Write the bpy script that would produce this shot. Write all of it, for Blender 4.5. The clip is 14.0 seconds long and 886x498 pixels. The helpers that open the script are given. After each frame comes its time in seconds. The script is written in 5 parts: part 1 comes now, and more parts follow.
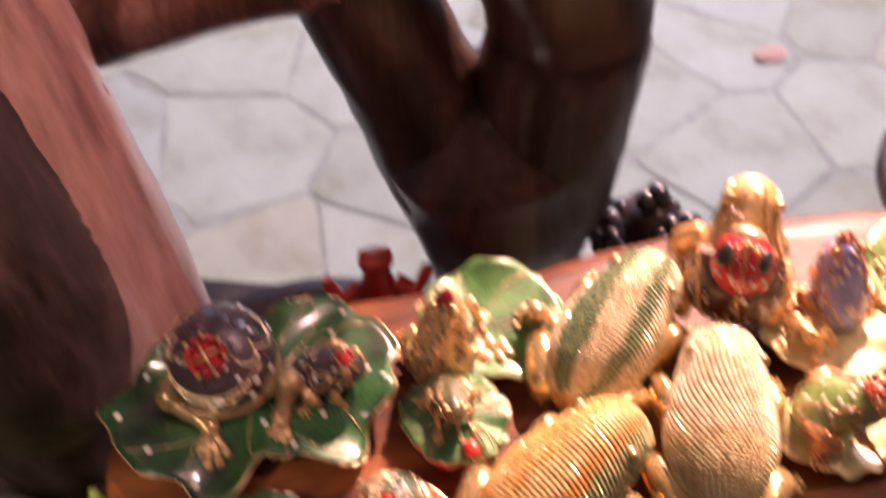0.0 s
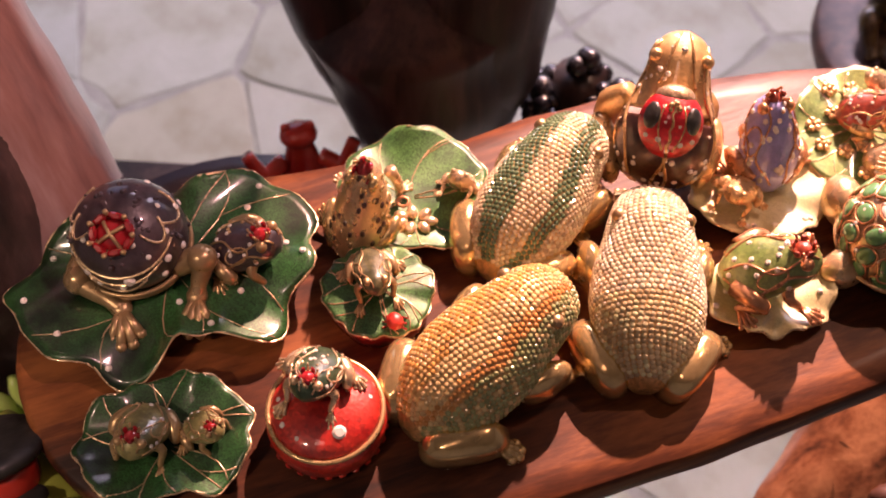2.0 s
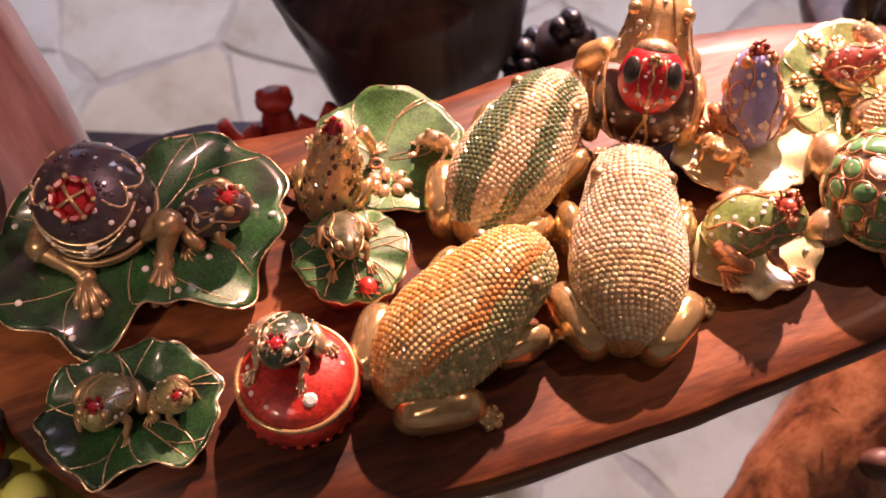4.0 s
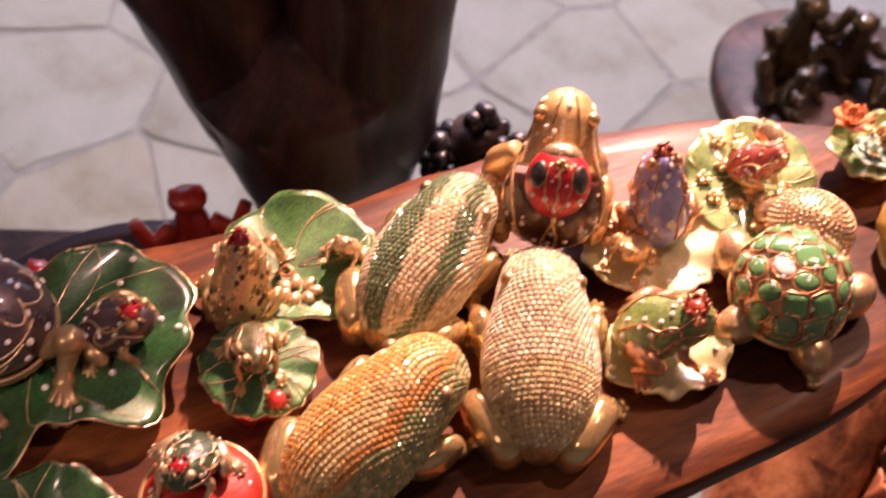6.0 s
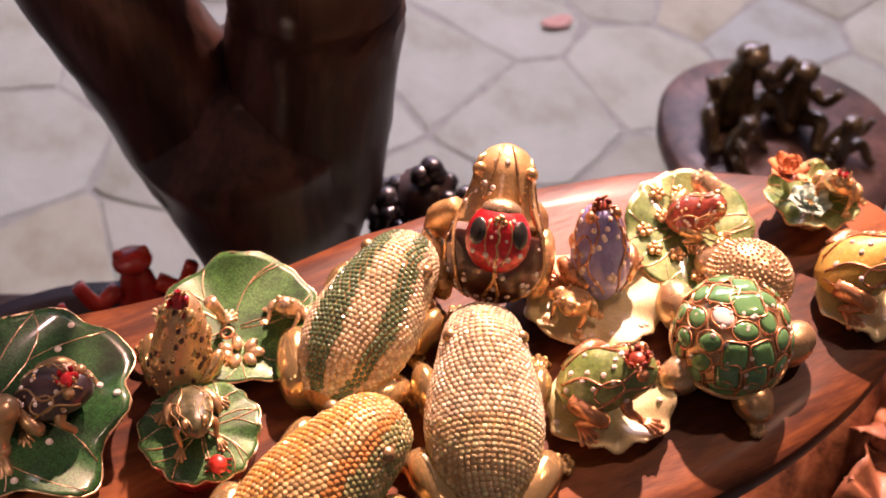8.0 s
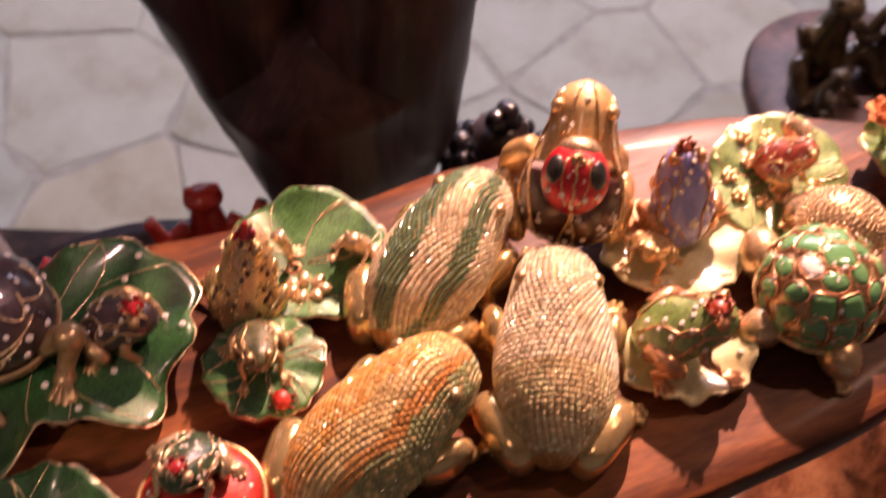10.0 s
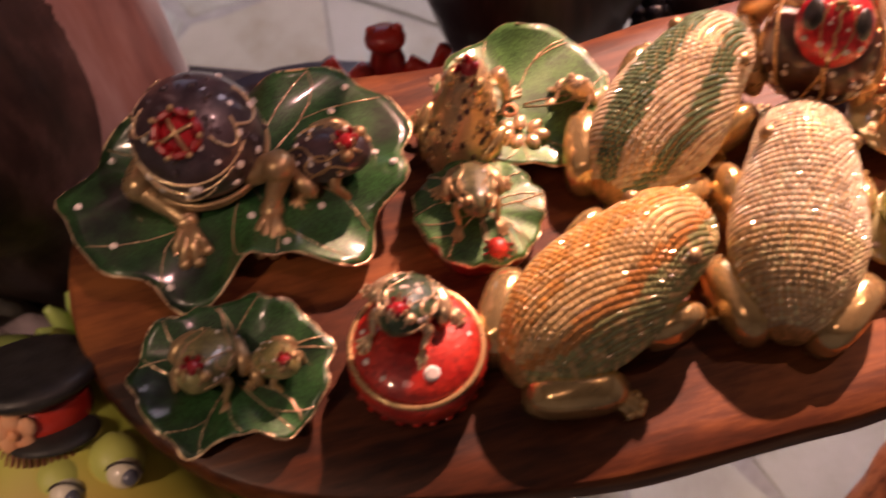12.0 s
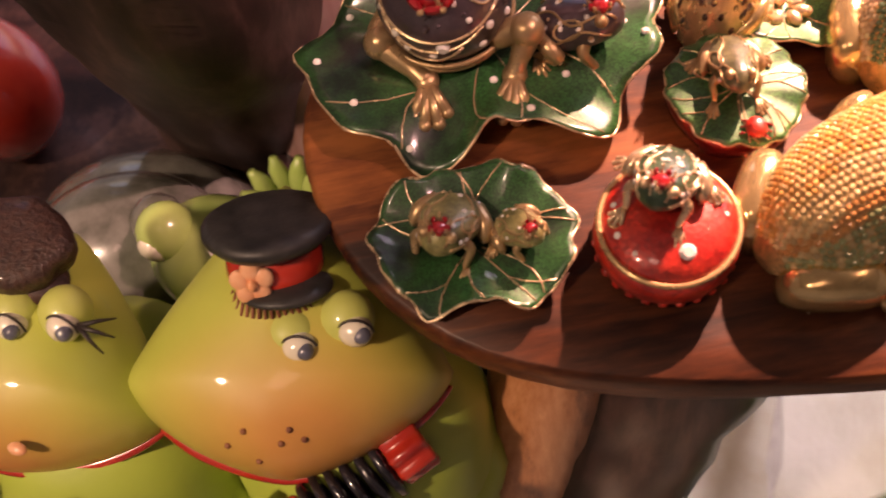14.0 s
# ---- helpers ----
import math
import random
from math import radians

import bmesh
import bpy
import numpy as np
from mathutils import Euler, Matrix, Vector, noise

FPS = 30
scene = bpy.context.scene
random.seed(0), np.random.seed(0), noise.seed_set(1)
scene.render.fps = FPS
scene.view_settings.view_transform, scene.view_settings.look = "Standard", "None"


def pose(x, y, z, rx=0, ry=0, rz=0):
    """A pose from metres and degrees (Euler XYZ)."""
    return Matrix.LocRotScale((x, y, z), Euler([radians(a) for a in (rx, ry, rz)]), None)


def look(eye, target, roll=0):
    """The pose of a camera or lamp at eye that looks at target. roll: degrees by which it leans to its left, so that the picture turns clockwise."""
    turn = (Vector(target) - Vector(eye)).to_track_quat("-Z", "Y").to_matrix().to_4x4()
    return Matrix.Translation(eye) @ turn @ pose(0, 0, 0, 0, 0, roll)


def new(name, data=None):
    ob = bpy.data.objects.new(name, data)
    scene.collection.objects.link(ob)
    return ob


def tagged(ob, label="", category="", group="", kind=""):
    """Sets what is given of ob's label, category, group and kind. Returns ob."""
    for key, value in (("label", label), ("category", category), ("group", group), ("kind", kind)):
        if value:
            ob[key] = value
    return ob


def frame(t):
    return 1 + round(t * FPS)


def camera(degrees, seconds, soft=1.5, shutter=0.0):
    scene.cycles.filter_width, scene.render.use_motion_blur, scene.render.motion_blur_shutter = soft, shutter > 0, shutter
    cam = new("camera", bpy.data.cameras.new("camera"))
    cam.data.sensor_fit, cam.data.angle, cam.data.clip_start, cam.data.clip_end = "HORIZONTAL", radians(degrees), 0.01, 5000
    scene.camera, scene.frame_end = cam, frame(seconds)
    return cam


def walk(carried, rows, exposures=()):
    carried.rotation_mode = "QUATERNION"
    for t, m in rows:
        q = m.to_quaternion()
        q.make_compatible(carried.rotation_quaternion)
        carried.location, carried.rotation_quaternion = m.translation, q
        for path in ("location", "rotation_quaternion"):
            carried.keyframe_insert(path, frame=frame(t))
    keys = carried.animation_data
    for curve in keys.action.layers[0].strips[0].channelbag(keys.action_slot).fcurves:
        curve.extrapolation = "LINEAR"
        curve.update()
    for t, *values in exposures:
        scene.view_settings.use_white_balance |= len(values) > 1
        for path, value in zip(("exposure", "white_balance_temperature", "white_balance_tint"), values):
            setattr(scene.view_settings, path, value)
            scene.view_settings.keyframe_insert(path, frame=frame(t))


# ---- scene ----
ROWS = [
    (0.0, -0.0116, -0.2146, 0.9565, 7.29, -49.81, -1.13),
    (0.1, -0.0105, -0.2139, 0.9549, 6.132, -51.238, -0.404),
    (0.3, -0.0102, -0.2137, 0.9545, 5.7846, -51.6664, -0.1862),
    (0.5, -0.0098, -0.2135, 0.9539, 5.36, -52.19, 0.08),
    (1.0, -0.007, -0.2112, 0.9488, 3.9, -53.75, 0.67),
    (1.5, -0.0053, -0.2108, 0.9454, 2.57, -55.06, 1.29),
    (2.0, -0.0036, -0.2083, 0.9411, 2.26, -56.12, 1.37),
    (2.5, -0.0035, -0.2113, 0.9325, 1.49, -56.19, 1.79),
    (4.8, 0.0056, -0.199, 0.928, 1.36, -57.8, 0.71),
    (5.0, 0.0054, -0.1974, 0.9279, 0.65, -57.68, 1.14),
    (5.5, 0.0065, -0.1959, 0.9291, -0.3, -56.57, 1.93),
    (6.0, 0.0107, -0.1932, 0.9328, -4.36, -53.34, 4.8),
    (6.5, 0.0121, -0.1919, 0.9328, -5.85, -52.3, 5.73),
    (7.0, 0.0152, -0.1913, 0.9344, -7.31, -51.17, 6.18),
    (7.2, 0.0159, -0.1911, 0.9348, -7.97, -50.71, 6.43),
    (9.3, 0.0201, -0.1927, 0.935, -4.25, -50.55, 3.8),
    (9.5, 0.0188, -0.1929, 0.9316, -3.68, -50.66, 3.58),
    (10.0, 0.0188, -0.1885, 0.9204, -1.29, -53.02, 2.67),
    (10.5, 0.0111, -0.1875, 0.9076, 2.1, -57.19, 1.14),
    (11.0, 0.0056, -0.1828, 0.901, 3.84, -57.84, 0.31),
    (11.5, -0.0028, -0.1808, 0.8982, 4.99, -58.55, -0.05),
    (12.0, -0.0185, -0.1839, 0.8942, 9.0, -59.83, -2.11),
    (12.5, -0.033, -0.1858, 0.8891, 12.61, -61.84, -4.19),
    (13.0, -0.0452, -0.1925, 0.8841, 16.86, -63.11, -6.59),
    (13.5, -0.0502, -0.1956, 0.8817, 20.41, -63.55, -8.97),
    (14.0, -0.0563, -0.1952, 0.8809, 22.97, -64.06, -10.63),
]
cam = camera(45.0, 14.0, soft=1.7, shutter=0.7)
cam.data.dof.use_dof, cam.data.dof.focus_distance, cam.data.dof.aperture_fstop = True, 0.365, 14.5
walk(cam, [(t, pose(x, y, z, 90 + pitch, 0, yaw) @ pose(0, 0, 0, 0, 0, roll)) for t, x, y, z, yaw, pitch, roll in ROWS], exposures=[(0.0, 0.38, 6300, 36), (0.6, 0.25, 6350, 38), (2.5, 0.12, 6550, 43), (5.0, 0.12, 6550, 44), (7.0, 0.0, 6500, 40), (9.5, -0.08, 6500, 40), (10.5, -0.26, 6800, 44), (11.2, -0.32, 6900, 46), (12.0, -0.34, 6950, 45), (12.5, -0.12, 7000, 44), (13.0, 0.12, 6950, 43), (14.0, 0.62, 6900, 41)])

# ---- light: warm ceiling spot over the display, added fill lamps, daylight through the open front of the shop ----
TOP = 0.60  # height of the slab's upper face
world = bpy.data.worlds.new("sky")
scene.world = world
world.use_nodes = True
wn = world.node_tree
sky = wn.nodes.new("ShaderNodeTexSky")
sky.sky_type, sky.sun_disc, sky.sun_elevation, sky.sun_rotation = "NISHITA", False, radians(45), radians(20)
wn.links.new(sky.outputs[0], wn.nodes["Background"].inputs[0])
wn.nodes["Background"].inputs[1].default_value = 0.10


def lamp(name, kind, power, colour, m, size=0.1, size_y=None, spot=None):
    data = bpy.data.lights.new(name, kind)
    data.energy, data.color = power, colour
    if kind == "AREA":
        data.size = size
        if size_y:
            data.shape, data.size_y = "RECTANGLE", size_y
    else:
        data.shadow_soft_size = size
    if spot:
        data.spot_size, data.spot_blend = radians(spot), 0.4
    ob = new(name, data)
    ob.matrix_world = m
    return ob


KEY = Vector((0.46, 1.80, 1.98))
lamp("ceiling_spot_lamp", "SPOT", 960, (1.0, 0.60, 0.39), look(KEY, (0.125, 0.05, TOP)), size=0.026, spot=16).data.spot_blend = 1.0
# unseen spot, added only to brighten the leaning limb
lamp("trunk_fill_spot", "SPOT", 175, (1.0, 0.62, 0.50), look((0.95, 0.25, 2.40), (-0.215, 0.09, 0.64)), size=0.03, spot=11).data.spot_blend = 1.0
# unseen warm spot added to brighten the floor below the slab
lamp("floor_fill_spot", "SPOT", 66, (1.0, 0.62, 0.36), look((1.15, 0.85, 2.45), (0.14, 0.02, 0.0)), size=0.04, spot=22)
# unseen spot added at the front left to brighten the ceramic frogs
lamp("side_fill_spot", "SPOT", 108, (1.0, 0.79, 0.50), look((-0.95, -1.05, 2.30), (-0.235, -0.125, 0.48)), size=0.05, spot=16).data.spot_blend = 1.0
# unseen whitish spot added to brighten the paving behind
lamp("paving_fill_spot", "SPOT", 245, (0.97, 0.96, 1.0), look((0.1, 1.75, 2.62), (0.05, 0.95, 0.0)), size=0.12, spot=39)
lamp("shop_front_daylight", "AREA", 42, (0.92, 0.92, 1.0), look((0.5, 3.2, 2.2), (0.1, 0.6, 0.0)), size=2.2, size_y=1.0)
# added fill from behind the camera that lifts the shadows; no known source
lamp("front_fill", "AREA", 1.2, (1.0, 0.64, 0.44), look((-0.3, -0.8, 2.45), (0.0, 0.0, TOP)), size=0.30)

# ---- materials ----


def material(name):
    mat = bpy.data.materials.new(name)
    mat.use_nodes = True
    return mat, mat.node_tree, mat.node_tree.nodes["Principled BSDF"]


def node(nt, kind, **values):
    n = nt.nodes.new(kind)
    for key, value in values.items():
        n.inputs[key].default_value = value
    return n


def ramp(nt, fac, stops):
    r = nt.nodes.new("ShaderNodeValToRGB")
    el = r.color_ramp.elements
    while len(el) < len(stops):
        el.new(0.5)
    for e, (at, col) in zip(el, stops):
        e.position, e.color = at, (*col, 1)
    nt.links.new(fac, r.inputs[0])
    return r.outputs[0]


def coords(nt, scale=(1, 1, 1)):
    tc = nt.nodes.new("ShaderNodeTexCoord")
    mp = nt.nodes.new("ShaderNodeMapping")
    mp.inputs["Scale"].default_value = scale
    nt.links.new(tc.outputs["Object"], mp.inputs[0])
    return mp.outputs[0]


def bump(nt, bsdf, height, strength, distance):
    b = node(nt, "ShaderNodeBump", Strength=strength, Distance=distance)
    nt.links.new(height, b.inputs["Height"])
    nt.links.new(b.outputs[0], bsdf.inputs["Normal"])
    return b


def noise_tex(nt, vec, scale, detail=4, rough=0.55, distort=0.0):
    n = node(nt, "ShaderNodeTexNoise", Scale=scale, Detail=detail, Roughness=rough, Distortion=distort)
    nt.links.new(vec, n.inputs["Vector"])
    return n.outputs["Fac"]


def wood(name, dark, mid, light, along=(1, 7, 7), rough=0.35, coat=0.3, scale=9, relief=0.25):
    mat, nt, b = material(name)
    v = coords(nt, along)
    grain = noise_tex(nt, v, scale, 8, 0.6, 0.6)
    fine = noise_tex(nt, v, scale * 9, 4, 0.6)
    big = noise_tex(nt, coords(nt), 6, 3)
    mix = node(nt, "ShaderNodeMath")
    mix.operation = "MULTIPLY_ADD"
    nt.links.new(fine, mix.inputs[0])
    mix.inputs[1].default_value = 0.30
    nt.links.new(grain, mix.inputs[2])
    add = node(nt, "ShaderNodeMath")
    add.operation = "MULTIPLY_ADD"
    nt.links.new(big, add.inputs[0])
    add.inputs[1].default_value = 0.35
    nt.links.new(mix.outputs[0], add.inputs[2])
    col = ramp(nt, add.outputs[0], [(0.66, dark), (0.82, mid), (1.0, light)])
    nt.links.new(col, b.inputs["Base Color"])
    rr = ramp(nt, big, [(0.3, (rough - 0.1,) * 3), (0.7, (rough + 0.15,) * 3)])
    nt.links.new(rr, b.inputs["Roughness"])
    b.inputs["Coat Weight"].default_value = coat
    b.inputs["Coat Roughness"].default_value = 0.22
    bump(nt, b, mix.outputs[0], relief, 0.002)
    return mat


def enamel(name, deep, bright, rough=0.16, flake=750, metal=0.25, coat=1.0, blotch=55, spark=(0.80, 1.28)):
    """Glossy glitter enamel: two tones in soft blotches under a clear coat, with fine metal flake."""
    mat, nt, b = material(name)
    v = coords(nt)
    n = noise_tex(nt, v, blotch, 4, 0.6)
    col = ramp(nt, n, [(0.36, deep), (0.64, bright)])
    vor = node(nt, "ShaderNodeTexVoronoi", Scale=flake)
    nt.links.new(v, vor.inputs["Vector"])
    hsv = node(nt, "ShaderNodeHueSaturation")
    val = node(nt, "ShaderNodeMapRange")
    sep = nt.nodes.new("ShaderNodeSeparateColor")
    nt.links.new(vor.outputs["Color"], sep.inputs[0])
    nt.links.new(sep.outputs[0], val.inputs[0])
    val.inputs[3].default_value, val.inputs[4].default_value = spark
    nt.links.new(val.outputs[0], hsv.inputs["Value"])
    nt.links.new(col, hsv.inputs["Color"])
    nt.links.new(hsv.outputs[0], b.inputs["Base Color"])
    b.inputs["Metallic"].default_value = metal * 0.5
    b.inputs["Roughness"].default_value = 0.42
    b.inputs["Coat Weight"].default_value = coat
    b.inputs["Coat Roughness"].default_value = rough * 0.5
    lump = node(nt, "ShaderNodeMath")
    lump.operation = "MULTIPLY_ADD"
    nt.links.new(noise_tex(nt, v, 160, 2), lump.inputs[0])
    lump.inputs[1].default_value = 0.9
    nt.links.new(vor.outputs["Distance"], lump.inputs[2])
    bump(nt, b, lump.outputs[0], 0.16, 0.0005)
    return mat


def gilt(name, colour, rough=0.21, pebble=0, relief=0.2, shine=0.68):
    mat, nt, b = material(name)
    v = coords(nt)
    n = noise_tex(nt, v, 140, 4)
    nt.links.new(ramp(nt, n, [(0.3, tuple(c * 0.62 for c in colour)), (0.62, colour)]), b.inputs["Base Color"])
    nt.links.new(ramp(nt, n, [(0.3, (rough + 0.16,) * 3), (0.7, (rough - 0.06,) * 3)]), b.inputs["Roughness"])
    b.inputs["Metallic"].default_value = shine
    if pebble:
        vor = node(nt, "ShaderNodeTexVoronoi", Scale=pebble)
        nt.links.new(v, vor.inputs["Vector"])
        bump(nt, b, vor.outputs["Distance"], -1.0, 0.0022)
    else:
        bump(nt, b, n, relief, 0.0006)
    return mat


def paint(name, a, c, rough=0.3, coat=0.6, scale=25, relief=0.05):
    mat, nt, b = material(name)
    n = noise_tex(nt, coords(nt), scale, 5)
    nt.links.new(ramp(nt, n, [(0.32, a), (0.68, c)]), b.inputs["Base Color"])
    b.inputs["Roughness"].default_value = rough
    b.inputs["Coat Weight"].default_value = coat
    b.inputs["Coat Roughness"].default_value = 0.08
    bump(nt, b, n, relief, 0.001)
    return mat


def crystals(name, stops, band=None):
    """Cut stones, each with a tone of its own; band: stripes across the body, as (x of the middle, half width, tone)."""
    mat, nt, b = material(name)
    geo = nt.nodes.new("ShaderNodeNewGeometry")
    col = ramp(nt, geo.outputs["Random Per Island"], stops)
    if band:
        attr = nt.nodes.new("ShaderNodeAttribute")
        attr.attribute_name = "tone"
        mixer = nt.nodes.new("ShaderNodeMix")
        mixer.data_type, mixer.blend_type = "RGBA", "MULTIPLY"
        mixer.inputs["Factor"].default_value = 1.0
        nt.links.new(attr.outputs["Color"], mixer.inputs["A"])
        nt.links.new(col, mixer.inputs["B"])
        col = mixer.outputs["Result"]
    nt.links.new(col, b.inputs["Base Color"])
    b.inputs["Roughness"].default_value = 0.10
    b.inputs["Metallic"].default_value = 0.08
    b.inputs["Coat Weight"].default_value = 0.6
    b.inputs["Coat Roughness"].default_value = 0.03
    b.inputs["IOR"].default_value = 1.7
    return mat


M_SLAB = wood("varnished_red_wood", (0.016, 0.004, 0.0015), (0.084, 0.023, 0.0065), (0.245, 0.082, 0.020), along=(1, 5, 5), rough=0.5, coat=0.06, scale=7)
M_SLAB.node_tree.nodes["Principled BSDF"].inputs["Specular IOR Level"].default_value = 0.28
M_TRUNK = wood("dark_polished_trunk_wood", (0.007, 0.0032, 0.0028), (0.028, 0.012, 0.009), (0.095, 0.047, 0.035), along=(9, 9, 1), rough=0.40, coat=0.2, scale=3)
M_LIMB = wood("reddish_branch_wood", (0.030, 0.011, 0.008), (0.14, 0.050, 0.032), (0.40, 0.20, 0.14), along=(9, 9, 1.2), rough=0.36, coat=0.3, scale=3)
# limb wood with its tones raised to include the light falling on it
M_LITPINKWOOD = wood("lit_pinkish_limb_wood", (0.18, 0.085, 0.072), (0.38, 0.205, 0.17), (0.55, 0.40, 0.37), along=(6, 6, 0.8), rough=0.30, coat=0.6, scale=3)
M_STUMP = wood("brown_stump_wood", (0.010, 0.006, 0.005), (0.042, 0.023, 0.018), (0.125, 0.072, 0.058), along=(6, 6, 1.5), rough=0.5, coat=0.1, scale=4)
M_STOOL = wood("brown_stool_wood", (0.022, 0.009, 0.006), (0.075, 0.032, 0.022), (0.18, 0.085, 0.060), along=(3, 3, 3), rough=0.5, coat=0.08, scale=6)
M_GOLD = gilt("gold_plate", (0.88, 0.60, 0.29))
M_PALEGOLD = gilt("pale_gold_plate", (0.94, 0.70, 0.43), rough=0.20)
M_LEGGOLD = gilt("yellow_gold_plate", (0.90, 0.67, 0.31), rough=0.14, relief=0.1, shine=0.79)
M_BRONZE = gilt("antique_gold_plate", (0.56, 0.39, 0.20), rough=0.28)
M_COPPER = gilt("rose_gold_plate", (0.80, 0.42, 0.22), rough=0.22)
M_PEBBLE = gilt("pebbled_gold_plate", (0.80, 0.58, 0.32), rough=0.26, pebble=620)
M_GREENLEAF = enamel("dark_green_enamel", (0.002, 0.010, 0.004), (0.022, 0.094, 0.026), blotch=34, metal=0.1, coat=0.6, rough=0.25, flake=2200, spark=(0.5, 1.7))
M_GREENLEAF.node_tree.nodes["Principled BSDF"].inputs["Specular IOR Level"].default_value = 0.4
M_JADELEAF = enamel("bright_green_enamel", (0.010, 0.055, 0.014), (0.060, 0.18, 0.045), blotch=60, flake=2200, spark=(0.5, 1.7))
M_LIMELEAF = enamel("lime_green_enamel", (0.10, 0.21, 0.06), (0.26, 0.36, 0.12), blotch=60)
M_CREAMLEAF = enamel("cream_enamel", (0.46, 0.45, 0.20), (0.64, 0.59, 0.35), metal=0.0, coat=0.45, flake=1500, blotch=45, spark=(0.88, 1.12))
M_BLACK = enamel("grey_black_enamel", (0.020, 0.012, 0.016), (0.080, 0.055, 0.064), rough=0.1, blotch=60, spark=(0.88, 1.12))
M_RED = enamel("red_enamel", (0.34, 0.012, 0.006), (0.60, 0.045, 0.020), blotch=70, spark=(0.75, 1.35))
M_DARKRED = enamel("dark_red_enamel", (0.07, 0.004, 0.003), (0.17, 0.012, 0.008), blotch=60)
M_BRICKRED = enamel("brownish_red_enamel", (0.22, 0.03, 0.012), (0.46, 0.085, 0.035), blotch=120)
M_OLIVE = enamel("olive_enamel", (0.11, 0.11, 0.034), (0.32, 0.29, 0.115), blotch=90)
M_GREYOLIVE = enamel("grey_olive_enamel", (0.05, 0.055, 0.02), (0.19, 0.18, 0.085), blotch=90)
M_MOSS = enamel("moss_green_enamel", (0.12, 0.20, 0.045), (0.32, 0.41, 0.14), blotch=80)
M_BROWN = enamel("brown_enamel", (0.026, 0.006, 0.004), (0.085, 0.024, 0.012), blotch=45)
M_AMBER = enamel("amber_enamel", (0.46, 0.27, 0.09), (0.74, 0.52, 0.24), metal=0.4, rough=0.06, blotch=60, spark=(0.88, 1.12))
M_LILAC = enamel("lilac_enamel", (0.20, 0.20, 0.50), (0.38, 0.38, 0.76), blotch=80, spark=(0.88, 1.12))
M_YELLOW = enamel("yellow_enamel", (0.52, 0.34, 0.05), (0.78, 0.58, 0.14), blotch=80, spark=(0.88, 1.12))
M_STONEBLACK = enamel("black_spot_enamel", (0.012, 0.014, 0.012), (0.04, 0.04, 0.035), blotch=80)
M_CRYSTAL = crystals("clear_crystal", [(0.0, (0.80, 0.74, 0.66)), (1.0, (0.95, 0.92, 0.88))])
M_RUBY = crystals("ruby_crystal", [(0.0, (0.19, 0.004, 0.008)), (1.0, (0.38, 0.022, 0.024))])
M_EMERALD = crystals("emerald_glass", [(0.0, (0.025, 0.14, 0.020)), (0.5, (0.065, 0.25, 0.045)), (1.0, (0.13, 0.34, 0.14))])
M_PALEST = crystals("champagne_crystal", [(0.0, (0.34, 0.25, 0.13)), (0.5, (0.52, 0.41, 0.25)), (1.0, (0.72, 0.62, 0.44))])
M_CHAMPAGNE = enamel("champagne_enamel", (0.56, 0.34, 0.12), (0.82, 0.55, 0.23), metal=1.2, blotch=70)
M_TONED = crystals("toned_crystal", [(0.0, (0.62, 0.60, 0.56)), (0.6, (0.85, 0.84, 0.80)), (1.0, (1.0, 1.0, 1.0))], band=True)

# ---- shaping helpers ----


def part(name, bm, mat, parent=None, label="", smooth=True, kind=""):
    """Links a bmesh as one mesh object, under a thing or a part."""
    me = bpy.data.meshes.new(name)
    if smooth:
        for f in bm.faces:
            f.smooth = True
    bm.to_mesh(me)
    bm.free()
    for m in mat if isinstance(mat, (list, tuple)) else [mat]:
        me.materials.append(m)
    ob = new(name, me)
    ob.parent = parent
    if label or kind:
        tagged(ob, label=label, kind=kind)
    return ob


def thing(name, m, label, category, group=""):
    ob = new(name)
    ob.empty_display_size = 0.01
    ob.matrix_world = m
    return tagged(ob, label=label, category=category, group=group)


def at(x, y, z=0.0, turn=0.0, tilt=0.0, lean=0.0):
    """A pose on the slab, in millimetres from its origin; turn in degrees from +y to the left."""
    return pose(x / 1000, y / 1000, TOP + z / 1000, tilt, lean, turn)


def spline(points, steps):
    """An open smooth line through the points."""
    p = [Vector(q) for q in points]
    p = [2 * p[0] - p[1], *p, 2 * p[-1] - p[-2]]
    out = []
    for i in range(1, len(p) - 2):
        for k in range(steps):
            u = k / steps
            a, b, c, d = p[i - 1 : i + 3]
            out.append(0.5 * (2 * b + (c - a) * u + (2 * a - 5 * b + 4 * c - d) * u * u + (3 * b - a - 3 * c + d) * u**3))
    out.append(p[-2])
    return out


def skin(bm, rings, closed=False, caps=True, matidx=0):
    """Joins rings of equally many points to a surface."""
    vs = [[bm.verts.new(q) for q in ring] for ring in rings]
    n = len(vs[0])
    pairs = list(zip(vs, vs[1:])) + ([(vs[-1], vs[0])] if closed else [])
    for a, b in pairs:
        for i in range(n):
            bm.faces.new((a[i], a[(i + 1) % n], b[(i + 1) % n], b[i])).material_index = matidx
    if caps and not closed:
        bm.faces.new(vs[0][::-1]).material_index = matidx
        bm.faces.new(vs[-1]).material_index = matidx
    return vs


